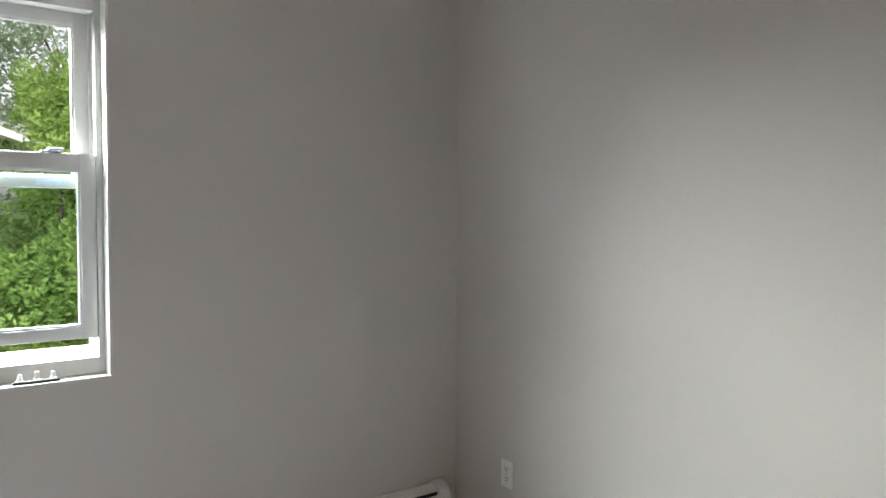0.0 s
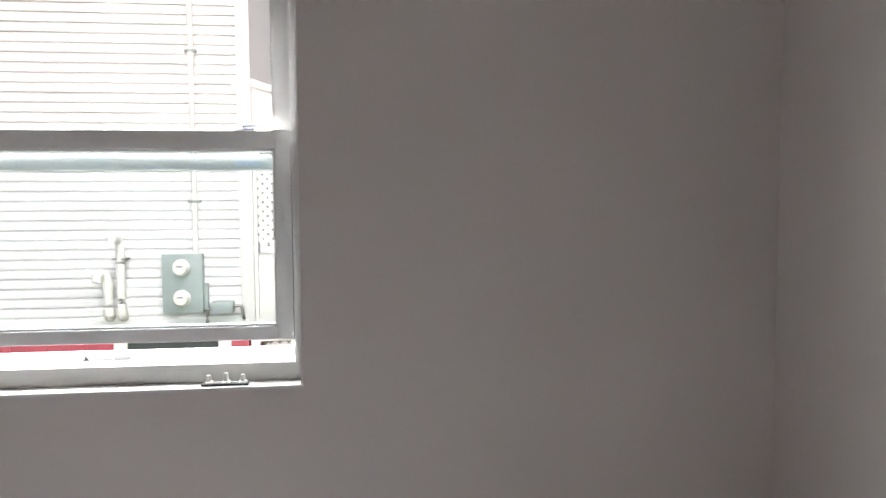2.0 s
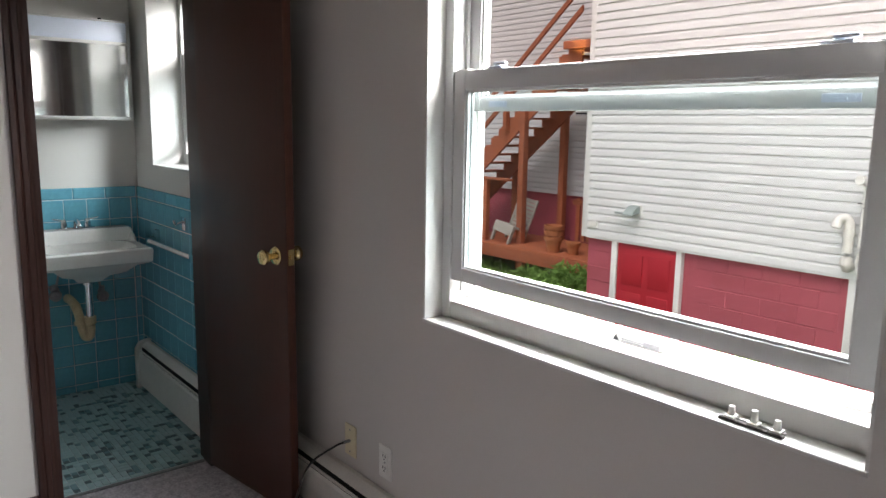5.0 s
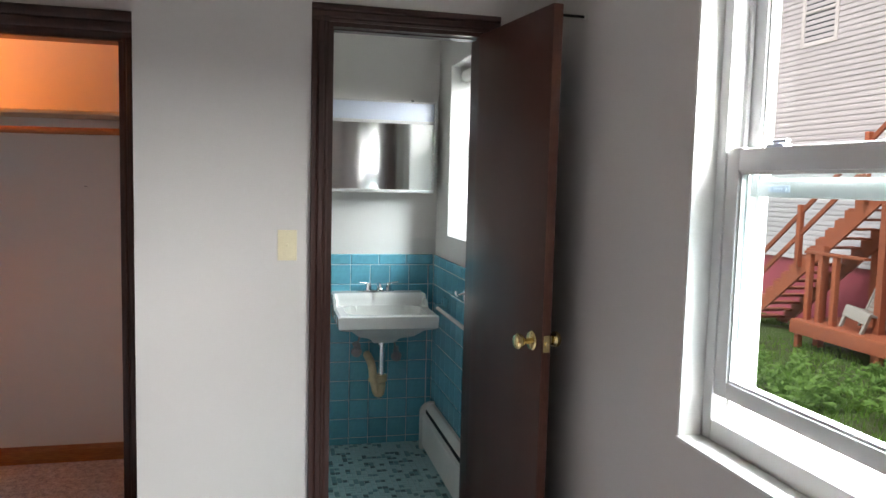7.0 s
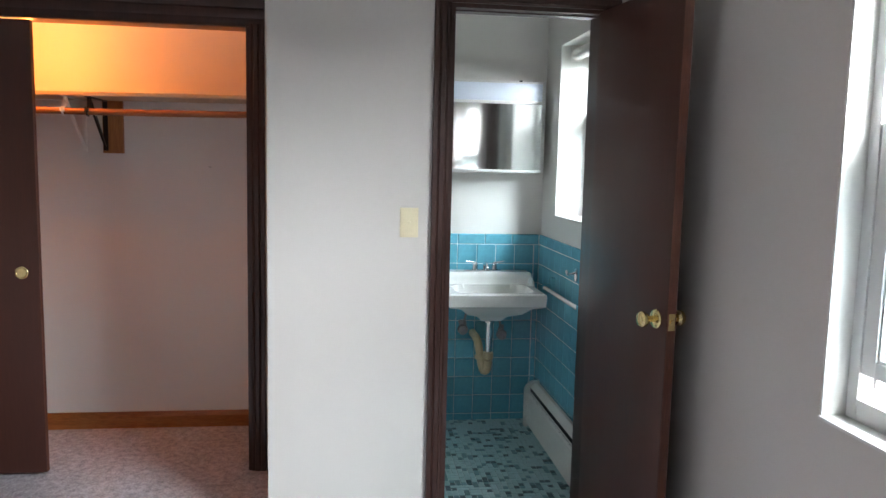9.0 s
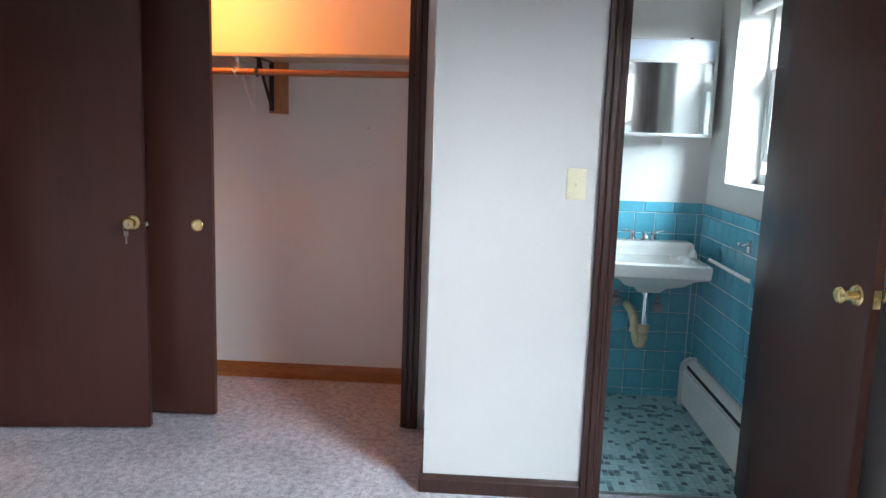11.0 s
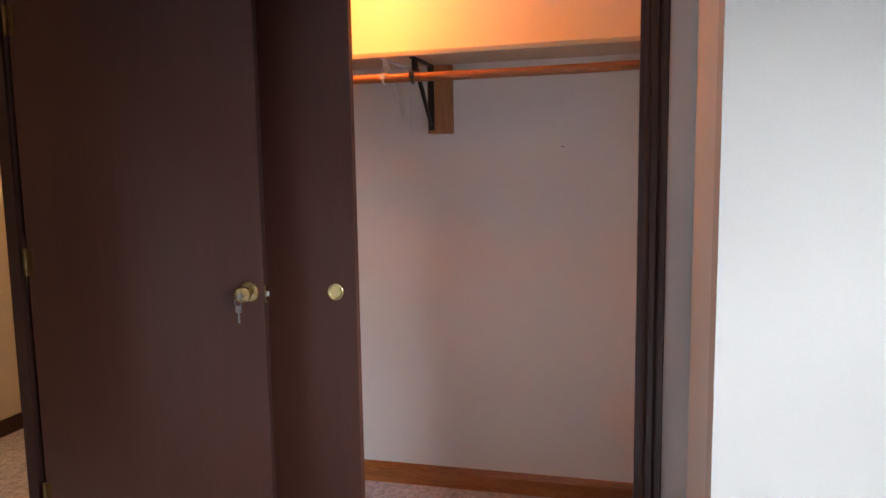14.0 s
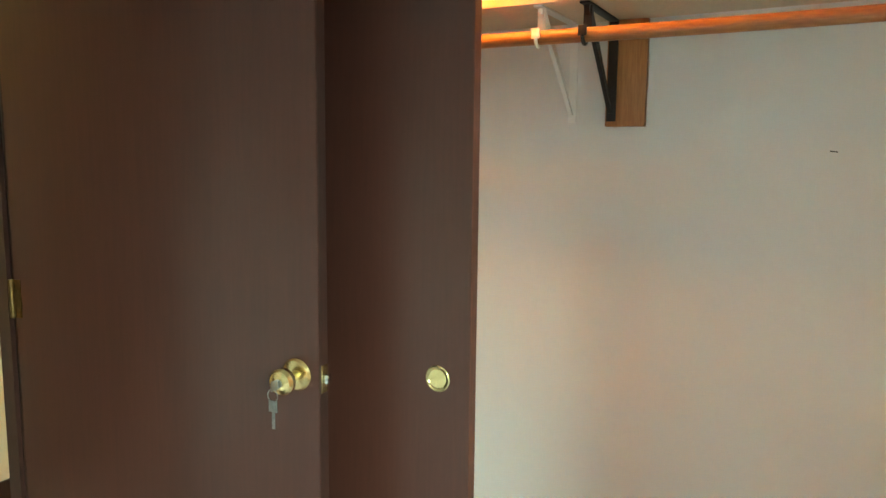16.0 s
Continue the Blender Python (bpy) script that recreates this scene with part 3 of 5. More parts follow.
# loose lock bar with three pegs on the bedroom sill
bar = thing("lock_bar", (-0.10, 2.905, 0.855), "small loose steel bar with three white pegs on the sill", "hardware")
part("strip", box(-0.155, 2.888, 0.856, -0.025, 2.898, 0.862, bevel=0.001), IRON, bar)
part("strip", box(-0.150, 2.906, 0.856, -0.030, 2.915, 0.862, bevel=0.001), STEEL, bar)
for x, h in ((-0.135, 0.023), (-0.088, 0.028), (-0.042, 0.023)):
    b2 = box(x - 0.010, 2.890, 0.862, x + 0.010, 2.913, 0.867, bevel=0.001)
    cyl(b2, (x, 2.902, 0.866), (x, 2.902, 0.862 + h), 0.0075, 0.006)
    part("peg", b2, WHITE_PLASTIC, bar, "worn white plastic peg")


# ---------------------------------------------------------------- doors
def door_knob(parent, at, way, keyed=False):
    """Brass knob on a door face; way: unit vector away from the door."""
    m = Matrix.Translation(at) @ Vector(way).to_track_quat("Z", "Y").to_matrix().to_4x4()
    k = part("door_knob", lathe(bmesh.new(), [(0.011, 0.0), (0.011, 0.030), (0.013, 0.034), (0.021, 0.038), (0.0265, 0.047), (0.0265, 0.056), (0.022, 0.063), (0.012, 0.066), (0.004, 0.0665)], m), BRASS, parent, "polished brass door knob")
    part("rose", lathe(bmesh.new(), [(0.033, 0.0), (0.033, 0.003), (0.029, 0.008), (0.019, 0.011), (0.012, 0.012)], m), BRASS, k)
    if keyed:
        part("lock_cylinder", lathe(bmesh.new(), [(0.008, 0.066), (0.008, 0.069), (0.004, 0.070)], m, 16), STEEL, k)
    return k


# bathroom door, open into the bedroom
HB = Vector((WEST + 0.006, BD1 - 0.018, 0))
MB = Matrix.Translation(HB) @ Matrix.Rotation(radians(8.0), 4, "Z")     # local x runs along the open leaf
door2 = thing("door_2", HB, "open dark brown flush door to the bathroom with brass knobs", "door", kind="structure")
BWID = 0.570
part("door_leaf", box(0, 0, 0.012, BWID, 0.035, 2.046, bevel=0.002, m=MB), DOOR, door2)
part("latch_edge", box(BWID, 0.002, 0.013, BWID + 0.0012, 0.033, 2.045, m=MB), EDGE, door2, "worn red-brown door edge")
kp = MB @ Vector((BWID - 0.062, 0, 0.962))
door_knob(door2, kp, MB.to_3x3() @ Vector((0, -1, 0)))
door_knob(door2, MB @ Vector((BWID - 0.062, 0.035, 0.962)), MB.to_3x3() @ Vector((0, 1, 0)))
part("latch_plate", box(BWID + 0.0012, 0.006, 0.934, BWID + 0.003, 0.030, 0.990, bevel=0.0006, m=MB), BRASS, door2, "brass latch plate")
part("latch_bolt", box(BWID + 0.003, 0.012, 0.954, BWID + 0.011, 0.024, 0.970, bevel=0.002, m=MB), BRASS, door2)
for z in (0.25, 1.02, 1.80):
    b2 = cyl(bmesh.new(), MB @ Vector((-0.004, 0.040, z - 0.04)), MB @ Vector((-0.004, 0.040, z + 0.04)), 0.0055)
    part("hinge", b2, BRASS, door2)
sp = MB @ Vector((BWID - 0.06, 0.035, 2.026))
b2 = cyl(bmesh.new(), sp, (sp.x - 0.004, NORTH - 0.012, 2.026), 0.0045)
cyl(b2, sp, (sp.x, sp.y + 0.006, 2.026), 0.012)
stop = part("stop_rod", b2, IRON, door2, "dark door-stop rod")
part("rubber_tip", cyl(bmesh.new(), (sp.x - 0.004, NORTH - 0.012, 2.026), (sp.x - 0.004, NORTH - 0.001, 2.026), 0.008), WHITE_PLASTIC, stop)

# entry door, swung open against the closet
HE, FE = Vector((-2.602, -0.684, 0)), Vector((-2.702, 0.109, 0))
way = (FE - HE).normalized()
EWID = (FE - HE).length
ME = Matrix.Translation(HE) @ Matrix.Rotation(math.atan2(way.y, way.x), 4, "Z")   # local x along the leaf, local +y away from the room
door1 = thing("door_1", HE, "open dark brown entry door with brass knob and hanging keys", "door", kind="structure")
part("door_leaf", box(0, 0, 0.015, EWID, 0.036, 2.025, bevel=0.002, m=ME), DOOR, door1)
part("latch_edge", box(EWID, 0.003, 0.016, EWID + 0.0012, 0.033, 2.024, m=ME), TRIM, door1, "dark worn latch edge")
kp = ME @ Vector((EWID - 0.050, 0, 0.966))
kw = ME.to_3x3() @ Vector((0, -1, 0))
kn = door_knob(door1, kp, kw, True)
part("latch_plate", box(EWID + 0.0012, 0.006, 0.930, EWID + 0.003, 0.030, 0.987, bevel=0.0006, m=ME), BRASS, door1, "brass latch plate")
part("latch_bolt", box(EWID + 0.003, 0.010, 0.949, EWID + 0.014, 0.026, 0.968, bevel=0.004, m=ME), CHROME, door1, "bright latch bolt")
for z in (0.26, 1.06, 1.83):
    b2 = cyl(bmesh.new(), ME @ Vector((-0.004, -0.005, z - 0.045)), ME @ Vector((-0.004, -0.005, z + 0.045)), 0.006)
    bx(b2, -0.002, -0.0015, z - 0.045, 0.020, 0.0005, z + 0.045, m=ME)
    part("hinge", b2, OLD_BRASS, door1, "tarnished brass hinge")
keys = thing("keys", kp + kw * 0.07, "small bunch of steel keys hanging from a door knob", "keys")
k0 = kp + kw * 0.074
b2 = bmesh.new()
bx(b2, k0.x - 0.006, k0.y - 0.001, k0.z - 0.010, k0.x + 0.014, k0.y + 0.001, k0.z + 0.010, bevel=0.0008)
part("key", b2, STEEL, keys)
ring = [k0 + Vector((0.010, 0.012 * math.sin(a), -0.018 + 0.012 * math.cos(a))) for a in [2 * math.pi * i / 20 for i in range(21)]]
part("ring", tube(bmesh.new(), ring, 0.0011, 6), STEEL, keys)
b2 = box(k0.x + 0.008, k0.y - 0.010, k0.z - 0.050, k0.x + 0.011, k0.y + 0.010, k0.z - 0.028, bevel=0.001)
bx(b2, k0.x + 0.0085, k0.y - 0.003, k0.z - 0.083, k0.x + 0.0105, k0.y + 0.004, k0.z - 0.050, bevel=0.0006)
part("key", b2, STEEL, keys)

# sliding closet doors
slide = thing("door_3", (CLOSET - 0.02, -0.05, 0), "dark brown sliding closet door with a round brass pull", "door", kind="structure")
part("door_leaf", box(CLOSET - 0.034, CL0 + 0.01, 0.015, CLOSET - 0.002, 0.347, CLT - 0.02, bevel=0.002), DOOR, slide)
part("door_edge", box(CLOSET - 0.032, 0.347, 0.016, CLOSET - 0.004, 0.3482, CLT - 0.021), EDGE, slide, "worn red-brown door edge")
mp = Matrix.Translation((CLOSET - 0.002, 0.275, 0.938)) @ Vector((1, 0, 0)).to_track_quat("Z", "Y").to_matrix().to_4x4()
pull = part("finger_pull", lathe(bmesh.new(), [(0.0285, 0.0), (0.0285, 0.002), (0.026, 0.0038), (0.022, 0.003), (0.020, 0.0012)], mp, 28), BRASS, slide, "round brass finger pull")
part("cup", lathe(bmesh.new(), [(0.0195, 0.0006), (0.0195, 0.0010), (0.010, 0.0014), (0.002, 0.0015)], mp, 28), BRASS, pull)
slide2 = thing("door_5", (CLOSET - 0.06, -0.05, 0), "second dark brown sliding closet door behind the first", "door", kind="structure")
part("door_leaf", box(CLOSET - 0.080, CL0 + 0.016, 0.015, CLOSET - 0.048, 0.30, CLT - 0.02, bevel=0.002), DOOR, slide2)


# ---------------------------------------------------------------- closet fittings
shelf = thing("closet_shelf", (-3.35, 0.4, 1.745), "long painted closet shelf in warm lamplight", "shelf")
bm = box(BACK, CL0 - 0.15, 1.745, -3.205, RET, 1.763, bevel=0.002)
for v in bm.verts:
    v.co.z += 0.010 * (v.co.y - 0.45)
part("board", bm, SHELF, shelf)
rod = thing("closet_rod", (-3.225, 0.5, 1.69), "long orange-stained wooden closet rod under the shelf", "closet rod")
part("pole", tube(bmesh.new(), [(-3.225, CL0 - 0.15 + 1.938 * k / 12, 1.671 + 0.012 * max(0.0, (k - 6) / 6) ** 2) for k in range(13)], 0.0165, 14), OAK, rod)
part("socket", cyl(bmesh.new(), (-3.225, RET - 0.008, 1.683), (-3.225, RET, 1.683), 0.028), WHITE_PLASTIC, rod)
cleat = thing("wall_cleat", (BACK, 0.498, 1.6), "orange pine board fixed upright on the closet wall", "board")
part("board", box(BACK, 0.446, 1.477, BACK + 0.022, 0.547, 1.744, bevel=0.002), PINE, cleat)


def shelf_bracket(name, y, base, mat, wide, low, label, hook):
    th = thing(name, (base, y, 1.6), label, "bracket")
    part("wall_leg", box(base, y - wide / 2, low, base + 0.004, y + wide / 2, 1.743, bevel=0.001), mat, th)
    part("shelf_leg", box(base + 0.004, y - wide / 2, 1.739, -3.215, y + wide / 2, 1.7435, bevel=0.001), mat, th)
    bm = bmesh.new()
    prism(bm, [(base + 0.006, low + 0.02), (base + 0.018, low + 0.02), (-3.235, 1.725), (-3.235, 1.739), (-3.26, 1.739)], "y", y - wide * 0.22, y + wide * 0.22)
    part("brace", bm, mat, th)
    if hook:
        pts = [(-3.225 + 0.020 * math.cos(a), y, 1.671 + 0.020 * math.sin(a)) for a in [math.pi * (1 + k / 10) for k in range(11)]]
        b3 = bmesh.new()
        for p, q in zip(pts, pts[1:]):
            cyl(b3, p, q, 0.0045, seg=8)
        bx(b3, -3.250, y - 0.010, 1.671, -3.243, y + 0.010, 1.742, bevel=0.001)
        bx(b3, -3.207, y - 0.010, 1.667, -3.203, y + 0.010, 1.690, bevel=0.001)
        part("rod_hook", b3, mat, th)
    return th


shelf_bracket("shelf_bracket", 0.352, BACK, WHITE_PLASTIC, 0.022, 1.487, "white metal shelf bracket holding the rod", True)
shelf_bracket("shelf_bracket", 0.462, BACK + 0.022, IRON, 0.024, 1.490, "dark iron shelf bracket on a pine board", True)

LX, LY = -3.01, 0.215
lamp = thing("closet_lamp", (LX, LY, TOP), "bare warm bulb hanging on a cord with pull chain", "hanging lamp")
part("canopy", lathe(bmesh.new(), [(0.05, 0.0), (0.05, -0.010), (0.030, -0.024), (0.008, -0.030)], Matrix.Translation((LX, LY, TOP)), 24), PORCELAIN, lamp)
part("cord", cyl(bmesh.new(), (LX, LY, TOP - 0.02), (LX, LY, 2.14), 0.004, seg=8), WHITE_PLASTIC, lamp)
part("socket", lathe(bmesh.new(), [(0.010, 2.175), (0.020, 2.165), (0.022, 2.12), (0.018, 2.11)], Matrix.Translation((LX, LY, 0)), 18), BRASS, lamp)
part("bulb", lathe(bmesh.new(), [(0.013, 2.11), (0.018, 2.095), (0.030, 2.065), (0.030, 2.045), (0.020, 2.025), (0.006, 2.018)], Matrix.Translation((LX, LY, 0)), 20), BULB, lamp, "glowing warm bulb").visible_shadow = False
b2 = cyl(bmesh.new(), (LX, LY, 2.12), (-3.065, 0.262, 2.118), 0.0015, seg=6)
for k in range(40):
    bmesh.ops.create_icosphere(b2, subdivisions=1, radius=0.0023, matrix=Matrix.Translation((-3.065, 0.262, 2.118 - k * 0.0135)))
cyl(b2, (-3.065, 0.262, 1.59), (-3.065, 0.262, 1.42), 0.0009, seg=6)
part("pull_chain", b2, BRASS, lamp)

# nail mark on the closet back wall
nail = thing("nail", (BACK, 0.969, 1.418), "small dark nail in the closet wall", "nail")
part("shank", cyl(bmesh.new(), (BACK, 0.969, 1.418), (BACK + 0.008, 0.985, 1.416), 0.0013, seg=8), IRON, nail)


# ---------------------------------------------------------------- plates, cable, heaters
def wall_plate(name, label, category, m, mat, holes):
    """Plate in local x (across), z (up), facing local -y."""
    th = thing(name, m.translation, label, category)
    bm = bmesh.new()
    bx(bm, -0.035, -0.006, -0.057, 0.035, 0, 0.057, bevel=0.003, m=m)
    part("plate", bm, mat, th)
    for kind, x, z in holes:
        bm = bmesh.new()
        if kind == "socket":
            bx(bm, x - 0.017, -0.0085, z - 0.014, x + 0.017, -0.006, z + 0.014, bevel=0.001, m=m)
            s = part("socket", bm, mat, th)
            bm = bmesh.new()
            for dx in (-0.007, 0.006):
                bx(bm, x + dx - 0.0012, -0.0095, z - 0.002, x + dx + 0.0012, -0.0084, z + 0.008, m=m)
            bx(bm, x - 0.0025, -0.0095, z - 0.010, x + 0.0025, -0.0084, z - 0.006, m=m)
            part("slot", bm, SLOT_SHADE, s)
        elif kind == "toggle":
            bx(bm, x - 0.0045, -0.014, z - 0.004, x + 0.0045, -0.006, z + 0.007, bevel=0.0015, m=m)
            part("toggle", bm, mat, th)
        elif kind == "coax":
            cyl(bm, m @ Vector((x, -0.006, z)), m @ Vector((x, -0.018, z)), 0.0055, seg=6)
            part("connector", bm, STEEL, th)
        else:
            cyl(bm, m @ Vector((x, -0.006, z)), m @ Vector((x, -0.0075, z)), 0.003, seg=10)
            part("screw", bm, STEEL, th)
    return th


MW = Matrix.Translation((WEST, 1.940, 1.232)) @ Matrix.Rotation(radians(90), 4, "Z")
wall_plate("light_switch", "ivory toggle light switch on the pale wall", "light switch", MW, IVORY, [("toggle", 0, 0.0)])
wall_plate("cable_outlet", "ivory coaxial wall plate above the heater", "wall plate", Matrix.Translation((-1.512, NORTH, 0.325)), IVORY, [("coax", 0, 0), ("screw", 0, 0.04), ("screw", 0, -0.04)])
wall_plate("power_outlet", "white duplex power outlet on the grey wall", "outlet", Matrix.Translation((-1.297, NORTH, 0.325)), WHITE_PLASTIC, [("socket", 0, 0.02), ("socket", 0, -0.02), ("screw", 0, 0)])
wall_plate("power_outlet", "white duplex power outlet on the bedroom side wall", "outlet", Matrix.Translation((EAST, 2.532, 0.335)) @ Matrix.Rotation(radians(-90), 4, "Z"), WHITE_PLASTIC, [("socket", 0, 0.02), ("socket", 0, -0.02), ("screw", 0, 0)])

cable = thing("coaxial_cable", (-1.512, NORTH - 0.02, 0.325), "black coaxial cable drooping from its wall plate", "cable")
pts = curve_points([(-1.512, NORTH - 0.016, 0.325), (-1.514, NORTH - 0.07, 0.318), (-1.56, NORTH - 0.14, 0.255), (-1.60, NORTH - 0.17, 0.13), (-1.61, NORTH - 0.19, 0.02), (-1.58, NORTH - 0.26, 0.006), (-1.42, NORTH - 0.30, 0.006)], 10)
part("cord", tube(bmesh.new(), pts, 0.0038, 8), BLACK, cable)
part("plug", cyl(bmesh.new(), (-1.512, NORTH - 0.010, 0.325), (-1.513, NORTH - 0.036, 0.324), 0.006, seg=10), STEEL, cable)


def baseboard_heater(name, x0, x1, wall, h, label, caps):
    th = thing(name, ((x0 + x1) / 2, wall, 0), label, "radiator")
    d = 0.068
    bm = bmesh.new()
    prism(bm, [(wall - 0.001, 0.02), (wall - 0.001, h), (wall - 0.020, h + 0.002), (wall - 0.040, h - 0.010), (wall - 0.050, h - 0.024), (wall - 0.047, h - 0.026), (wall - 0.036, h - 0.014), (wall - 0.018, h - 0.004), (wall - 0.004, h - 0.006), (wall - 0.004, 0.02)], "x", x0, x1)
    part("hood", bm, ENAMEL, th)
    bm = bmesh.new()
    prism(bm, [(wall - d, 0.030), (wall - d, h - 0.062), (wall - d + 0.006, h - 0.052), (wall - d + 0.010, h - 0.054), (wall - d + 0.004, h - 0.064), (wall - d + 0.004, 0.034), (wall - d + 0.020, 0.026), (wall - d + 0.020, 0.022)], "x", x0, x1)
    part("front_panel", bm, ENAMEL, th)
    part("damper", box(x0, wall - 0.062, h - 0.048, x1, wall - 0.058, h - 0.037), ENAMEL, th)
    # Near-black block fills the heater so its gaps are coloured as shade.
    part("gap_shade_core", box(x0 + 0.004, wall - 0.049, 0.05, x1 - 0.004, wall - 0.006, h - 0.028), SLOT_SHADE, th)
    for x, s in caps:
        bm = bmesh.new()
        outer = [(wall, h + 0.009)] + [(wall - 0.020 - 0.060 * math.sin(a), h - 0.051 + 0.060 * math.cos(a)) for a in [math.pi / 2 * k / 8 for k in range(9)]] + [(wall - d - 0.012, 0.0)]
        inner = [(q - (q - wall) * 0.20 if k else q, z - 0.016) for k, (q, z) in enumerate(outer[:-1])] + [(wall - d + 0.008, 0.0)]
        for (p0, p1), (q0, q1) in zip(zip(outer, outer[1:]), zip(inner, inner[1:])):
            prism(bm, [p0, p1, q1, q0], "x", x, x + s)
        prism(bm, [(wall, 0.0)] + inner, "x", x + s * 0.30, x + s * 0.6)
        part("end_cap", bm, ENAMEL, th)
    return th


baseboard_heater("baseboard_heater", -3.36, -2.40, BATH_N - 0.008, 0.258, "white enamel baseboard heater under the bathroom tiles", [(-3.385, 0.03)])
baseboard_heater("baseboard_heater", -2.24, EAST - 0.13, NORTH, 0.222, "white enamel baseboard heater along the bedroom wall", [(EAST - 0.135, 0.05), (-2.245, 0.02)])


# ---------------------------------------------------------------- bathroom fixtures
cab = thing("medicine_cabinet", (BACK, 2.44, 1.42), "white metal medicine cabinet with mirror and light strip", "medicine cabinet")
CY0, CY1, CX = 2.12, 2.748, -3.372
part("body", box(BACK, CY0, 1.423, CX - 0.012, CY1, 1.905, bevel=0.003), ENAMEL, cab)
bm = bmesh.new()
for y0, y1, z0, z1 in ((CY0, CY0 + 0.014, 1.423, 1.905), (CY1 - 0.014, CY1, 1.423, 1.905), (CY0 + 0.014, CY1 - 0.014, 1.423, 1.438), (CY0 + 0.014, CY1 - 0.014, 1.788, 1.803), (CY0 + 0.014, CY1 - 0.014, 1.897, 1.905)):
    bx(bm, CX - 0.012, y0, z0, CX + 0.004, y1, z1, bevel=0.002)
part("frame", bm, VINYL, cab)
part("light_cover", box(CX - 0.011, CY0 + 0.015, 1.804, CX + 0.001, CY1 - 0.015, 1.896, bevel=0.002), FROST, cab, "frosted bluish light cover")
mc = (CY0 + CY1) / 2
part("mirror", box(-0.0040, CY0 + 0.0145 - mc, 1.4385, 0.0035, CY1 - 0.0145 - mc, 1.7875, m=Matrix.Translation((CX - 0.0075, mc, 0)) @ Matrix.Rotation(radians(1.0), 4, "Z")), MIRROR, cab, "mirror glass")
part("switch_knob", cyl(bmesh.new(), (CX - 0.03, 2.62, 1.905), (CX - 0.03, 2.62, 1.915), 0.009), BLACK, cab)
part("clip", box(CX + 0.0, CY0 + 0.03, 1.76, CX + 0.006, CY0 + 0.05, 1.80, bevel=0.001), CHROME, cab)

sink = thing("wash_basin", (BACK + 0.02, 2.46, 0.8), "white porcelain wall-hung wash basin with chrome taps", "sink")
SY0, SY1 = 2.205, 2.712
XB, XF = BACK + 0.009, -3.045
bm = bmesh.new()
# slab with a raised back deck and a carved bowl, as a height field over the plan
NX, NY = 40, 44
top = []
for i in range(NX + 1):
    u = i / NX
    row = []
    for j in range(NY + 1):
        v = j / NY
        x, y = XB + (XF - XB) * u, SY0 + (SY1 - SY0) * v
        z = 0.815
        deck = 1 - min(1, max(0, (u - 0.20) / 0.10))
        side = max(0.0, 1 - min(v, 1 - v) / 0.05)
        shoulder = 1 - min(1, max(0, (u - 0.32) / 0.12))
        z += 0.062 * (deck * deck * (3 - 2 * deck))
        z += 0.040 * (shoulder * shoulder * (3 - 2 * shoulder)) * min(1, side * 2.2) * (1 - deck)
        e = ((u - 0.62) / 0.31) ** 4 + ((v - 0.5) / 0.40) ** 4
        if e < 1:
            z -= 0.125 * (1 - e) ** 0.45
        cy = min(v, 1 - v) * (SY1 - SY0)
        z -= 0.008 * max(0, 1 - cy / 0.010) ** 2 + 0.008 * max(0, 1 - (1 - u) * (XF - XB) / 0.010) ** 2
        row.append(bm.verts.new((x, y, z)))
    top.append(row)
for i in range(NX):
    for j in range(NY):
        bm.faces.new((top[i][j], top[i + 1][j], top[i + 1][j + 1], top[i][j + 1]))
ring = [top[i][0] for i in range(NX + 1)] + [top[NX][j] for j in range(1, NY + 1)] + [top[i][NY] for i in range(NX - 1, -1, -1)] + [top[0][j] for j in range(NY - 1, 0, -1)]
cxm, cym = (XB + XF) / 2, (SY0 + SY1) / 2
low1 = [bm.verts.new((cxm + (v.co.x - cxm) * 0.985, cym + (v.co.y - cym) * 0.985, 0.748)) for v in ring]
low2 = [bm.verts.new((cxm + (v.co.x - cxm) * 0.93, cym + (v.co.y - cym) * 0.93, 0.740)) for v in ring]
low3 = [bm.verts.new((cxm + 0.03 + (v.co.x - cxm) * 0.74, cym + (v.co.y - cym) * 0.72, 0.732)) for v in ring]
low4 = [bm.verts.new((cxm + 0.02 + (v.co.x - cxm) * 0.58, cym + (v.co.y - cym) * 0.56, 0.695)) for v in ring]
low5 = [bm.verts.new((cxm + 0.01 + (v.co.x - cxm) * 0.34, cym + (v.co.y - cym) * 0.32, 0.672)) for v in ring]
low6 = [bm.verts.new((cxm + (v.co.x - cxm) * 0.20, cym + (v.co.y - cym) * 0.20, 0.640)) for v in ring]
loops = [ring, low1, low2, low3, low4, low5, low6]
for a, b in zip(loops, loops[1:]):
    n = len(a)
    for k in range(n):
        bm.faces.new((a[k], a[(k + 1) % n], b[(k + 1) % n], b[k]))
bm.faces.new(low6)
basin = part("basin", bm, PORCELAIN, sink)
part("drain", lathe(bmesh.new(), [(0.022, 0.0), (0.022, 0.003), (0.016, 0.004), (0.004, 0.002)], Matrix.Translation((XB + (XF - XB) * 0.62, cym, 0.690)), 18), CHROME, basin)
faucet = part("faucet_base", box(XB + 0.030, cym - 0.085, 0.876, XB + 0.075, cym + 0.085, 0.888, bevel=0.004), CHROME, sink, "chrome two-handle faucet")
b2 = tube(bmesh.new(), curve_points([(XB + 0.052, cym, 0.886), (XB + 0.054, cym, 0.915), (XB + 0.085, cym, 0.925), (XB + 0.125, cym, 0.905), (XB + 0.130, cym, 0.893)], 6), 0.011, 12)
part("spout", b2, CHROME, faucet)
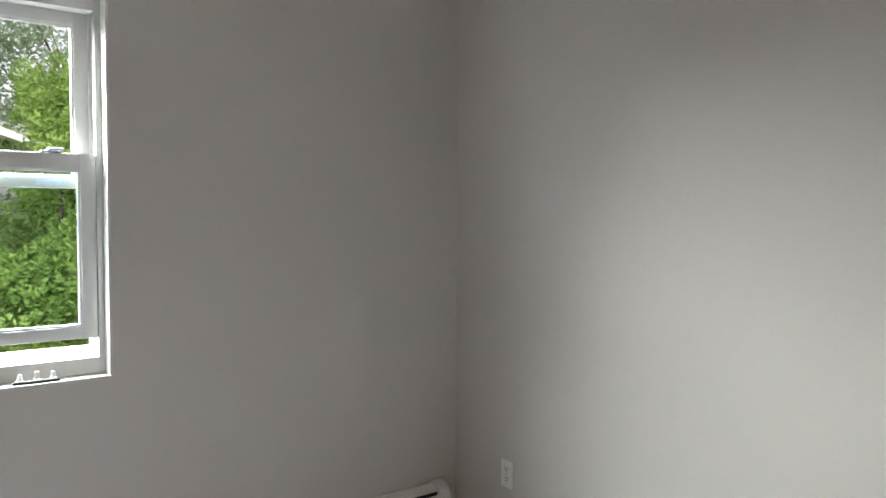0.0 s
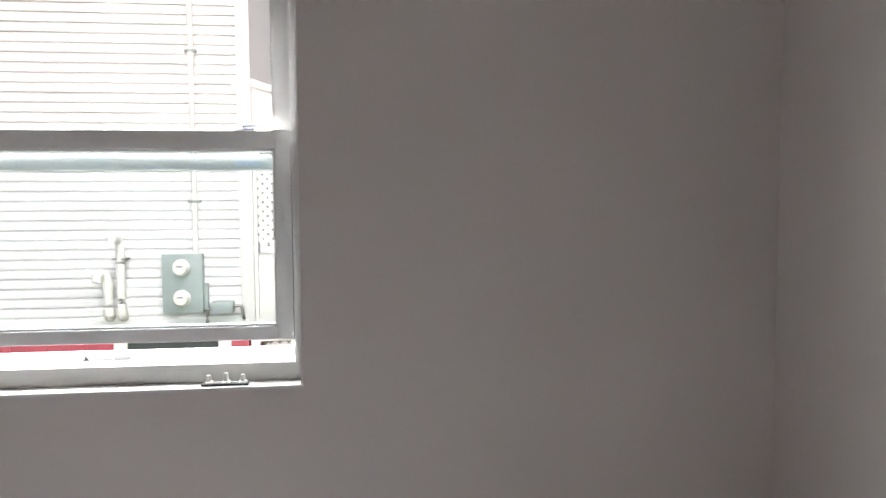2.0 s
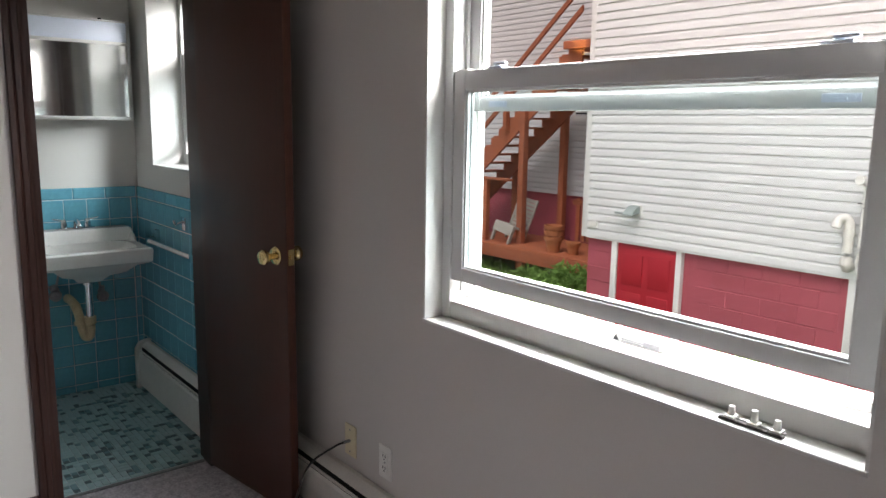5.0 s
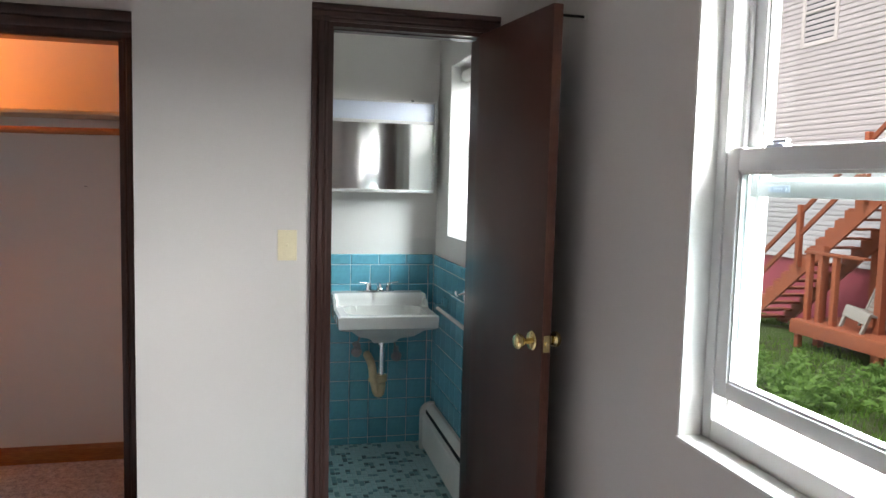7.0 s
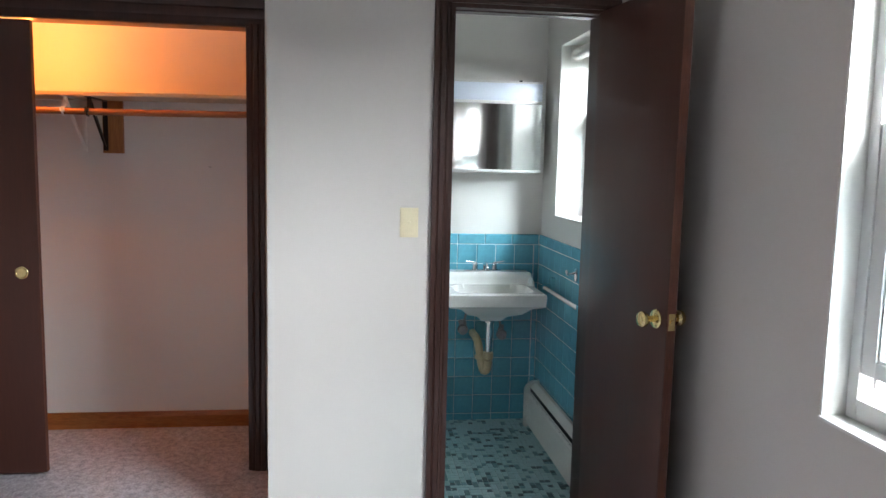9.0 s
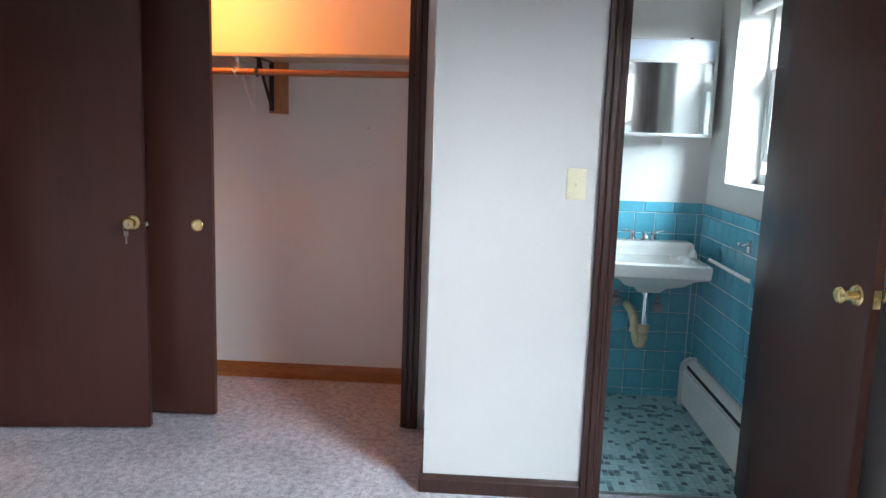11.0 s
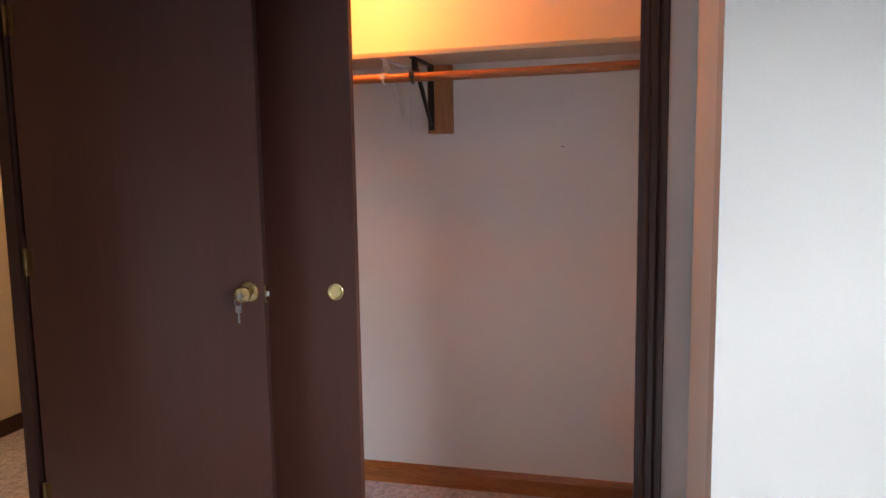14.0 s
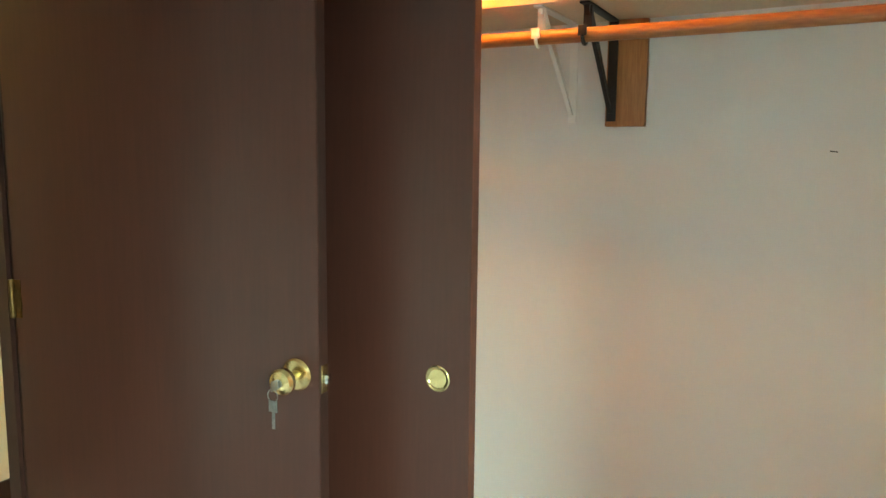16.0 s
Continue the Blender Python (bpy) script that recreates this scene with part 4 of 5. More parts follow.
for s in (-1, 1):
    y = cym + s * 0.055
    h = lathe(bmesh.new(), [(0.017, 0.0), (0.016, 0.02), (0.013, 0.03), (0.015, 0.036), (0.010, 0.042)], Matrix.Translation((XB + 0.052, y, 0.887)), 16)
    cyl(h, (XB + 0.052, y, 0.922), (XB + 0.062, y + s * 0.052, 0.934), 0.006, 0.0035, 10)
    part("tap_handle", h, CHROME, faucet)
dx = cxm + 0.0
b2 = cyl(bmesh.new(), (dx, cym, 0.642), (dx, cym, 0.45), 0.0165)
cyl(b2, (dx, cym, 0.645), (dx, cym, 0.625), 0.030)
part("tailpiece", b2, CHROME, sink, "chrome drain tailpiece")
b2 = tube(bmesh.new(), curve_points([(dx, cym, 0.45), (dx, cym, 0.40), (dx - 0.002, cym - 0.006, 0.362), (dx - 0.012, cym - 0.022, 0.358), (dx - 0.024, cym - 0.032, 0.395), (dx - 0.034, cym - 0.042, 0.46), (dx - 0.055, cym - 0.048, 0.500), (dx - 0.11, cym - 0.050, 0.515), (BACK + 0.008, cym - 0.050, 0.517)], 7), 0.022, 14)
cyl(b2, (dx, cym, 0.460), (dx, cym, 0.425), 0.028)
cyl(b2, (dx - 0.034, cym - 0.038, 0.415), (dx - 0.040, cym - 0.041, 0.437), 0.027)
part("trap", b2, BEIGE_PVC, sink, "aged beige plastic trap")
for y, z in ((2.345, 0.565), (2.565, 0.535)):
    b2 = cyl(bmesh.new(), (BACK + 0.008, y, z), (BACK + 0.085, y, z), 0.013)
    cyl(b2, (BACK + 0.080, y - 0.004, z - 0.014), (BACK + 0.100, y - 0.006, z - 0.016), 0.030, 0.026, 12)
    cyl(b2, (BACK + 0.050, y, z - 0.02), (BACK + 0.050, y, z + 0.035), 0.014)
    cyl(b2, (BACK + 0.008, y, z), (BACK + 0.012, y, z), 0.028)
    cyl(b2, (BACK + 0.050, y, z), (BACK + 0.050, y + (cym - y) * 0.3, 0.70), 0.006, seg=8)
    part("stop_valve", b2, STEEL, sink, "dull metal stop valve")

hook = thing("towel_hook", (-2.78, BATH_N - 0.02, 0.95), "small chrome hook on the teal tiles", "hook")
b2 = box(-2.80, BATH_N - 0.012, 0.925, -2.76, BATH_N - 0.004, 0.985, bevel=0.003)
tube(b2, curve_points([(-2.78, BATH_N - 0.010, 0.965), (-2.78, BATH_N - 0.045, 0.955), (-2.78, BATH_N - 0.055, 0.975)], 6), 0.006, 12)
part("hook", b2, CHROME, hook)
bar = thing("towel_bar", (-2.9, BATH_N - 0.05, 0.83), "white porcelain towel bar with tiled posts", "towel rail")
for x in (-3.16, -2.56):
    b2 = box(x - 0.025, BATH_N - 0.024, 0.795, x + 0.025, BATH_N - 0.001, 0.885, bevel=0.006)
    bx(b2, x - 0.014, BATH_N - 0.068, 0.815, x + 0.014, BATH_N - 0.020, 0.850, bevel=0.006)
    part("post", b2, TILE, bar, "teal ceramic post")
part("rail", cyl(bmesh.new(), (-3.155, BATH_N - 0.055, 0.832), (-2.565, BATH_N - 0.055, 0.832), 0.010), PORCELAIN, bar)


# ---------------------------------------------------------------- outdoors: ground and neighbouring house
GZ = -1.45


def ground_height(x, y):
    hump = 0.35 * math.exp(-((x + 6.3) ** 2) / 1.6 - ((y - 9.4) ** 2) / 3.0)
    return GZ + hump + 0.06 * noise.noise(Vector((x * 0.35, y * 0.35, 0.0))) + 0.03 * noise.noise(Vector((x * 1.4, y * 1.4, 3.0)))


bm = bmesh.new()
xs = [-400, -120, -40, -28] + [-22 + 0.8 * k for k in range(48)] + [24, 60, 150, 400]
ys = [-400, -100, -20, -6, 0, 3.2] + [4 + 0.8 * k for k in range(26)] + [32, 50, 120, 400]
grid = [[bm.verts.new((x, y, ground_height(x, y) if -25 < x < 20 and 3 < y < 30 else GZ)) for y in ys] for x in xs]
for i in range(len(xs) - 1):
    for j in range(len(ys) - 1):
        bm.faces.new((grid[i][j], grid[i + 1][j], grid[i + 1][j + 1], grid[i][j + 1]))
tagged(mesh_object("ground", bm, GRASS_GROUND), "lawn with patchy grass and bare soil", "lawn", kind="structure")
structure("wall_foundation", box(-4.2, -2.1, GZ - 0.3, EAST + 0.15, OUT - 0.01, -0.121), RED_BLOCK, "painted foundation under the house", "foundation")


def siding_mesh(length, exposure):
    bm = bmesh.new()
    prism(bm, [(0.0, 0.0), (-0.030, 0.0), (-0.032, 0.004), (-0.028, exposure * 0.66), (-0.007, exposure * 1.02), (0.0, exposure * 1.02)], "x", 0, length)
    me = bpy.data.meshes.new("siding_board")
    bmesh.ops.recalc_face_normals(bm, faces=bm.faces)
    bm.to_mesh(me)
    bm.free()
    return me


def piece(name, me, parent, m):
    ob = new(name, me)
    ob.parent = parent
    ob.matrix_basis = m
    if parent.parent is None:
        ob.matrix_parent_inverse = parent.matrix_basis.inverted()
    return ob


def board_block_mesh(w, h, d, c):
    """Low block with chamfered front, front face towards local -y."""
    bm = bmesh.new()
    a = [bm.verts.new(p) for p in ((0, 0, 0), (w, 0, 0), (w, 0, h), (0, 0, h))]
    b = [bm.verts.new(p) for p in ((c, -d, c), (w - c, -d, c), (w - c, -d, h - c), (c, -d, h - c))]
    bm.faces.new(b)
    for k in range(4):
        bm.faces.new((a[k], a[(k + 1) % 4], b[(k + 1) % 4], b[k]))
    bmesh.ops.recalc_face_normals(bm, faces=bm.faces)
    me = bpy.data.meshes.new("block")
    bm.to_mesh(me)
    bm.free()
    return me


HY, HX0, HX1 = 9.30, -5.95, -1.00
house = thing("house", ((HX0 + HX1) / 2, HY + 3, GZ), "white vinyl-sided house on a red painted foundation", "house")
hwall = part("wall", box(HX0 + 0.02, HY, -0.06, HX1 - 0.02, HY + 7, 6.6), SIDING, house)
me = siding_mesh(HX1 - HX0 - 0.18, 0.107)
me.materials.append(SIDING)
for k in range(62):
    piece("siding_board", me, hwall, Matrix.Translation((HX0 + 0.09, HY + 0.0005, -0.06 + 0.107 * k)))
for x0, x1 in ((HX0, HX0 + 0.09), (HX1 - 0.09, HX1 + 0.06)):
    part("corner_board", box(x0, HY - 0.028, -0.075, x1, HY + 0.03, 6.6, bevel=0.004), WHITE_WOOD, house)
part("starter_strip", box(HX0 + 0.09, HY - 0.022, -0.085, HX1 - 0.09, HY, -0.062), WHITE_WOOD, house)
found = part("foundation", box(HX0 + 0.06, HY + 0.06, GZ - 0.4, HX1 - 0.03, HY + 6.9, -0.06), RED_BLOCK, house, "red painted block foundation")
bw, bh = 0.405, 0.195
me = board_block_mesh(bw, bh, 0.008, 0.006)
me.materials.append(RED_BLOCK)
for r in range(8):
    for c in range(13):
        x = HX0 + 0.06 + c * (bw + 0.008) - (r % 2) * 0.2
        z = -0.262 - r * (bh + 0.008)
        if x < HX0 + 0.05 or x + bw > -2.52 or (-5.46 < x + bw and x < -4.39):
            continue
        piece("block", me, found, Matrix.Translation((x, HY + 0.0595, z)))
part("roof", prism(bmesh.new(), [(HY - 0.5, 6.5), (HY + 3.5, 9.3), (HY + 7.5, 6.5), (HY + 7.5, 6.35), (HY - 0.5, 6.35)], "x", HX0 - 0.3, HX1 + 0.3), ROOF, house)
rd = part("cellar_door", box(-5.36, HY + 0.015, GZ - 0.1, -4.485, HY + 0.055, -0.095, bevel=0.004), RED_DOOR, house, "bright red panelled cellar door")
for z0, z1 in ((-0.62, -0.22), (-1.25, -0.72)):
    for x0, x1 in ((-5.28, -4.97), (-4.88, -4.57)):
        b2 = box(x0, HY + 0.004, z0, x1, HY + 0.016, z1, bevel=0.005)
        part("panel", b2, RED_DOOR, rd)
for x0, x1 in ((-5.45, -5.365), (-4.48, -4.405)):
    part("door_casing", box(x0, HY - 0.01, GZ - 0.1, x1, HY + 0.06, -0.087, bevel=0.004), WHITE_WOOD, house)
cw = part("cellar_window", box(-2.50, HY - 0.005, -1.05, -2.36, HY + 0.06, -0.087, bevel=0.004), WHITE_WOOD, house, "white framed cellar window")
b2 = box(-2.36, HY - 0.005, -0.20, -1.22, HY + 0.06, -0.087, bevel=0.004)
bx(b2, -1.36, HY - 0.005, -1.05, -1.22, HY + 0.06, -0.2, bevel=0.004)
bx(b2, -2.36, HY - 0.005, -1.05, -1.36, HY + 0.06, -0.95, bevel=0.004)
part("frame", b2, WHITE_WOOD, cw)
part("pane", box(-2.36, HY + 0.03, -0.95, -1.36, HY + 0.04, -0.20), DARK_GLASS, cw, "dark reflecting cellar glass")

# fixtures on the house wall
vent = thing("dryer_vent", (-5.08, HY, 0.34), "dark hooded vent on white siding", "vent")
part("collar", box(-5.14, HY - 0.05, 0.30, -5.00, HY, 0.43, bevel=0.006), WHITE_PLASTIC, vent)
b2 = bmesh.new()
prism(b2, [(HY - 0.05, 0.42), (HY - 0.12, 0.40), (HY - 0.22, 0.315), (HY - 0.22, 0.30), (HY - 0.10, 0.33), (HY - 0.05, 0.31)], "x", -5.15, -5.01)
bx(b2, -5.32, HY - 0.16, 0.30, -5.10, HY - 0.10, 0.325, bevel=0.004)
part("hood", b2, METER_GREY, vent, "dark grey hood")
spigot = thing("wall_socket_box", (-5.74, HY, 0.10), "small white socket box on the siding", "box")
part("box", box(-5.82, HY - 0.06, 0.065, -5.68, HY, 0.15, bevel=0.008), WHITE_PLASTIC, spigot)

pipes = thing("vent_pipes", (-2.42, HY - 0.12, 0.2), "pair of white plastic vent pipes with elbows", "pipe")
P = HY - 0.12
part("pipe", tube(bmesh.new(), curve_points([(-2.36, HY, 0.055), (-2.36, P + 0.03, 0.04), (-2.36, P, 0.10), (-2.36, P, 0.45), (-2.36, P, 0.80), (-2.37, P - 0.03, 0.90), (-2.40, P - 0.14, 0.92)], 6), 0.046, 14), PVC, pipes)
part("pipe", tube(bmesh.new(), curve_points([(-2.50, HY, 0.055), (-2.50, P + 0.03, 0.04), (-2.50, P, 0.10), (-2.50, P, 0.30), (-2.50, P, 0.46), (-2.53, P - 0.02, 0.53), (-2.58, P - 0.06, 0.52), (-2.59, P - 0.09, 0.44)], 6), 0.048, 14), PVC, pipes)
for x, z in ((-2.36, 0.66), (-2.36, 0.07), (-2.50, 0.07), (-2.50, 0.36)):
    part("coupling", cyl(bmesh.new(), (x, P, z), (x, P, z + 0.07), 0.056), PVC, pipes)
part("strap", box(-2.43, HY - 0.17, 0.685, -2.28, HY, 0.70), STEEL, pipes)

meter = thing("meter_box", (-1.70, HY, 0.08), "grey-green twin electric meter box on white siding", "meter box")
part("case", box(-1.92, HY - 0.14, 0.075, -1.485, HY, 0.735, bevel=0.010), METER_GREY, meter)
part("side_box", box(-1.484, HY - 0.10, 0.10, -1.44, HY, 0.40, bevel=0.006), METER_GREY, meter)
for z in (0.585, 0.245):
    mm = Matrix.Translation((-1.71, HY - 0.14, z)) @ Vector((0, -1, 0)).to_track_quat("Z", "Y").to_matrix().to_4x4()
    d = part("meter", lathe(bmesh.new(), [(0.094, 0.0), (0.094, 0.018), (0.080, 0.024), (0.076, 0.085), (0.066, 0.100), (0.01, 0.104)], mm, 28), WHITE_PLASTIC, meter, "round glass-fronted meter")
    part("dial", box(-1.745, HY - 0.248, z + 0.012, -1.675, HY - 0.243, z + 0.030), INK_GREY, d)
b2 = cyl(bmesh.new(), (-1.565, HY - 0.07, 0.73), (-1.565, HY - 0.07, 6.2), 0.030)
part("conduit", b2, PVC, meter)
for z in (1.30, 2.95, 4.6):
    part("strap", box(-1.63, HY - 0.105, z, -1.50, HY, z + 0.03, bevel=0.004), METER_GREY, meter)
meter2 = thing("gas_meter", (-1.18, HY - 0.1, 0.05), "grey-green gas regulator with small pipes", "gas meter")
b2 = box(-1.40, HY - 0.18, 0.06, -1.16, HY - 0.02, 0.20, bevel=0.02)
part("body", b2, METER_GREY, meter2)
b2 = tube(bmesh.new(), curve_points([(-1.40, HY - 0.08, 0.12), (-1.45, HY - 0.08, 0.08), (-1.44, HY - 0.08, -0.1), (-1.30, HY - 0.08, -0.12), (-1.28, HY, -0.12)], 6), 0.018)
tube(b2, curve_points([(-1.16, HY - 0.1, 0.14), (-1.08, HY - 0.1, 0.14), (-1.06, HY - 0.1, 0.02), (-1.06, HY, -0.02)], 6), 0.018)
part("pipe", b2, STEEL, meter2)

# lattice porch beside the house
porch = thing("porch", (0.1, HY + 0.1, GZ), "white porch with lattice panels and a low roof", "porch")
PY = HY + 0.06
part("deck", box(HX1 + 0.07, PY, -0.30, 0.34, PY + 3.0, -0.12, bevel=0.006), WHITE_WOOD, porch)
for x in (HX1 + 0.05, -0.28, 0.28):
    part("post", box(x - 0.05, PY - 0.02, GZ - 0.2, x + 0.05, PY + 0.08, 1.94, bevel=0.004), WHITE_WOOD, porch)
part("rail", box(HX1 + 0.12, PY - 0.01, 0.72, 0.28, PY + 0.06, 0.80, bevel=0.004), WHITE_WOOD, porch)
part("rail", box(HX1 + 0.12, PY - 0.01, 1.86, 0.28, PY + 0.06, 1.94, bevel=0.004), WHITE_WOOD, porch)
part("apron", box(HX1 - 0.018, PY + 0.02, -0.12, 0.28, PY + 0.05, 0.72, bevel=0.003), WHITE_WOOD, porch)
part("inner_wall", box(HX1 + 0.1, PY + 2.2, -0.12, 0.32, PY + 2.3, 2.1), WHITE_WOOD, porch)


def lattice(x0, x1, z0, z1, y, step=0.105):
    """Crossing diagonal laths clipped to a rectangle."""
    bm = bmesh.new()
    for s in (1, -1):
        c = -4.0
        while c < 4.0:
            lo, hi = max(x0, (z0 - c) if s == 1 else (c - z1)), min(x1, (z1 - c) if s == 1 else (c - z0))
            if hi - lo > 0.02:
                za, zb = (lo + c, hi + c) if s == 1 else (c - lo, c - hi)
                p, q = Vector((lo, 0, za)), Vector((hi, 0, zb))
                mid, span = (p + q) / 2, (q - p).length
                m = Matrix.Translation((mid.x, y + (0.006 if s == 1 else 0.014), mid.z)) @ Matrix.Rotation(-math.atan2(q.z - p.z, q.x - p.x), 4, "Y")
                bx(bm, -span / 2, -0.004, -0.027, span / 2, 0.004, 0.027, m=m)
            c += step
    return bm


part("lattice", lattice(HX1 + 0.10, 0.24, 0.80, 1.86, PY + 0.01), WHITE_WOOD, porch, "white diagonal lattice")
part("lattice", lattice(HX1 + 0.17, 0.24, GZ, -0.31, PY + 0.01), WHITE_WOOD, porch, "white skirt lattice")
# Grey sheet behind the skirt lattice: the shade below the deck as colour.
part("skirt_shade_sheet", box(HX1 + 0.1, PY + 0.3, GZ, 0.32, PY + 0.34, -0.3), METER_GREY, porch, "grey sheet standing in for the shade under the porch")
part("roof", prism(bmesh.new(), [(HX1 - 0.018, 2.72), (HX1 - 0.018, 2.64), (0.62, 2.06), (0.62, 2.14)], "y", PY - 0.03, PY + 3.0), WHITE_WOOD, porch, "sloping white porch roof")

part("gable", prism(bmesh.new(), [(HX1 - 0.018, 1.94), (0.32, 1.94), (0.32, 2.17), (HX1 - 0.018, 2.64)], "y", PY, PY + 0.05), WHITE_WOOD, porch)

for ob in (house, vent, spigot, pipes, meter, meter2, porch):
    ob.matrix_basis = Matrix.Translation((0.045, 0.0, 0.05)) @ ob.matrix_basis

# rear wing with red foundation, stairs and deck
WY = 13.5
wing = thing("house_wing", (-12, WY + 2, GZ), "grey-white sided rear wing on a red foundation", "house")
wwall = part("wall", box(-24.0, WY, 0.0, -5.9, WY + 5, 7.2), WING_SIDING, wing)
me = siding_mesh(18.0, 0.115)
me.materials.append(WING_SIDING)
for k in range(62):
    piece("siding_board", me, wwall, Matrix.Translation((-23.95, WY + 0.0005, 0.115 * k)))
wf = part("foundation", box(-23.9, WY + 0.05, GZ - 0.4, -5.95, WY + 4.9, 0.0), RED_BLOCK, wing, "red painted foundation")
part("roof", prism(bmesh.new(), [(WY - 0.5, 7.1), (WY + 2.5, 9.2), (WY + 5.5, 7.1), (WY + 5.5, 6.95), (WY - 0.5, 6.95)], "x", -24.3, -5.6), ROOF, wing)


def house_window(parent, x0, x1, z0, z1, y):
    b2 = bmesh.new()
    for a, b, c, d in ((x0, x0 + 0.1, z0, z1), (x1 - 0.1, x1, z0, z1), (x0 + 0.1, x1 - 0.1, z0, z0 + 0.1), (x0 + 0.1, x1 - 0.1, z1 - 0.1, z1), (x0 + 0.1, x1 - 0.1, (z0 + z1) / 2 - 0.03, (z0 + z1) / 2 + 0.03)):
        bx(b2, a, y - 0.045, c, b, y - 0.0, d, bevel=0.004)
    w = part("window", b2, WHITE_WOOD, parent, "white framed sash window")
    part("pane", box(x0 + 0.1, y - 0.024, z0 + 0.1, x1 - 0.1, y - 0.021, z1 - 0.1), DARK_GLASS, w)


house_window(wing, -14.0, -12.9, 4.70, 6.2, WY)
house_window(wing, -9.85, -8.85, 1.55, 3.0, WY)

stair = thing("outdoor_stairs", (-11, 12.6, GZ), "red-brown stained wooden outdoor staircase with handrail", "staircase")
ST0, ST1 = Vector((-13.75, 12.1, GZ)), Vector((-8.55, 12.1, 2.95))
steps = 23
for k in range(steps):
    f = (k + 0.6) / steps
    x, z = ST0.x + (ST1.x - ST0.x) * f, ST0.z + (ST1.z - ST0.z) * (k + 1) / steps
    part("tread", box(x - 0.13, 12.14, z - 0.04, x + 0.14, 13.10, z, bevel=0.006), RED_WOOD, stair)
slope = (ST1.z - ST0.z) / (ST1.x - ST0.x)
for y in (12.08, 13.11):
    bm = bmesh.new()
    going, rise = (ST1.x - ST0.x) / steps, (ST1.z - ST0.z) / steps
    saw = [(ST1.x + 0.1, ST1.z - 0.36), (ST0.x + 0.30, GZ), (ST0.x, GZ)]
    for k in range(steps):
        saw += [(ST0.x + going * k, GZ + rise * (k + 1) - 0.04), (ST0.x + going * (k + 1), GZ + rise * (k + 1) - 0.041)]
    prism(bm, saw + [(ST1.x + 0.1, ST1.z - 0.04)], "y", y, y + 0.05)
    part("stringer", bm, RED_WOOD, stair)
for h in (0.52, 0.95):
    bm = bmesh.new()
    prism(bm, [(ST0.x, GZ + h), (ST0.x, GZ + h + 0.11), (ST1.x + 0.1, ST1.z + h + 0.11), (ST1.x + 0.1, ST1.z + h)], "y", 12.03, 12.075)
    part("handrail", bm, RED_WOOD, stair)
for f in (0.06, 0.36, 0.66):
    x = ST0.x + (ST1.x - ST0.x) * f
    z = ST0.z + (ST1.z - ST0.z) * f
    part("newel_post", box(x - 0.05, 11.98, z - 0.1 if f > 0.1 else GZ - 0.1, x + 0.05, 12.08, z + 1.12, bevel=0.005), RED_WOOD, stair)
for x, zt, rows_y in ((-9.82, 1.75, (11.98, 13.17)), (-8.62, 2.7, (13.17,)), (-11.2, 0.5, (11.98, 13.17))):
    for y in rows_y:
        part("support_post", box(x - 0.07, y, GZ - 0.2, x + 0.07, y + 0.13, zt, bevel=0.006), RED_WOOD, stair)
part("landing", box(-8.75, 11.9, 2.82, -5.95, 13.4, 2.96, bevel=0.006), RED_WOOD, stair)

deck = thing("deck", (-9.6, 12.2, GZ), "low red-brown wooden deck below the staircase", "deck")
part("beam", box(-11.4, 11.55, -1.16, -7.3, 11.62, -0.94, bevel=0.005), RED_WOOD, deck)
for k in range(13):
    part("plank", box(-11.4, 11.56 + k * 0.125, -0.94, -7.3, 11.56 + k * 0.125 + 0.115, -0.905, bevel=0.004), RED_WOOD, deck)
for x in (-11.3, -9.4, -7.5):
    part("post", box(x - 0.05, 11.63, GZ - 0.2, x + 0.05, 11.73, -0.94, bevel=0.004), RED_WOOD, deck)
fence = thing("deck_fence", (-9.6, 13.1, -0.9), "red-brown wooden fence boards behind the deck", "fence")
part("rail", box(-9.5, 13.22, -0.15, -6.6, 13.28, -0.05), RED_WOOD, fence)
for k in range(20):
    part("slat", box(-9.45 + k * 0.145, 13.27, -0.905, -9.45 + k * 0.145 + 0.10, 13.30, -0.02, bevel=0.003), RED_WOOD, fence)
rail2 = thing("deck_railing", (-11.2, 11.7, -0.9), "red-brown wooden railing posts on the deck", "railing")
for x in (-11.25, -10.95, -10.60):
    part("post", box(x - 0.05, 11.75, -0.905, x + 0.05, 11.85, 0.35, bevel=0.004), RED_WOOD, rail2)
part("top_rail", box(-11.35, 11.73, 0.35, -9.9, 11.87, 0.40, bevel=0.004), RED_WOOD, rail2)

chair = thing("wooden_chair", (-10.1, 12.2, -0.9), "weathered grey slatted wooden chair on the deck", "chair")
mc = Matrix.Translation((-10.12, 12.15, -0.905)) @ Matrix.Rotation(radians(10), 4, "Y") @ Matrix.Rotation(radians(-16), 4, "X")
part("seat", box(-0.27, -0.42, 0.26, 0.27, 0.02, 0.31, bevel=0.008, m=mc), OLD_WOOD, chair)
part("front_board", box(-0.27, -0.44, 0.10, 0.27, -0.42, 0.30, bevel=0.006, m=mc), OLD_WOOD, chair)
for x in (-0.26, 0.21):
    part("leg", box(x, -0.42, -0.11, x + 0.05, -0.36, 0.26, bevel=0.004, m=mc), OLD_WOOD, chair)
part("side_rail", box(-0.27, -0.02, 0, -0.23, 0.02, 0.95, bevel=0.006, m=mc), OLD_WOOD, chair)
part("side_rail", box(0.23, -0.02, 0, 0.27, 0.02, 0.95, bevel=0.006, m=mc), OLD_WOOD, chair)
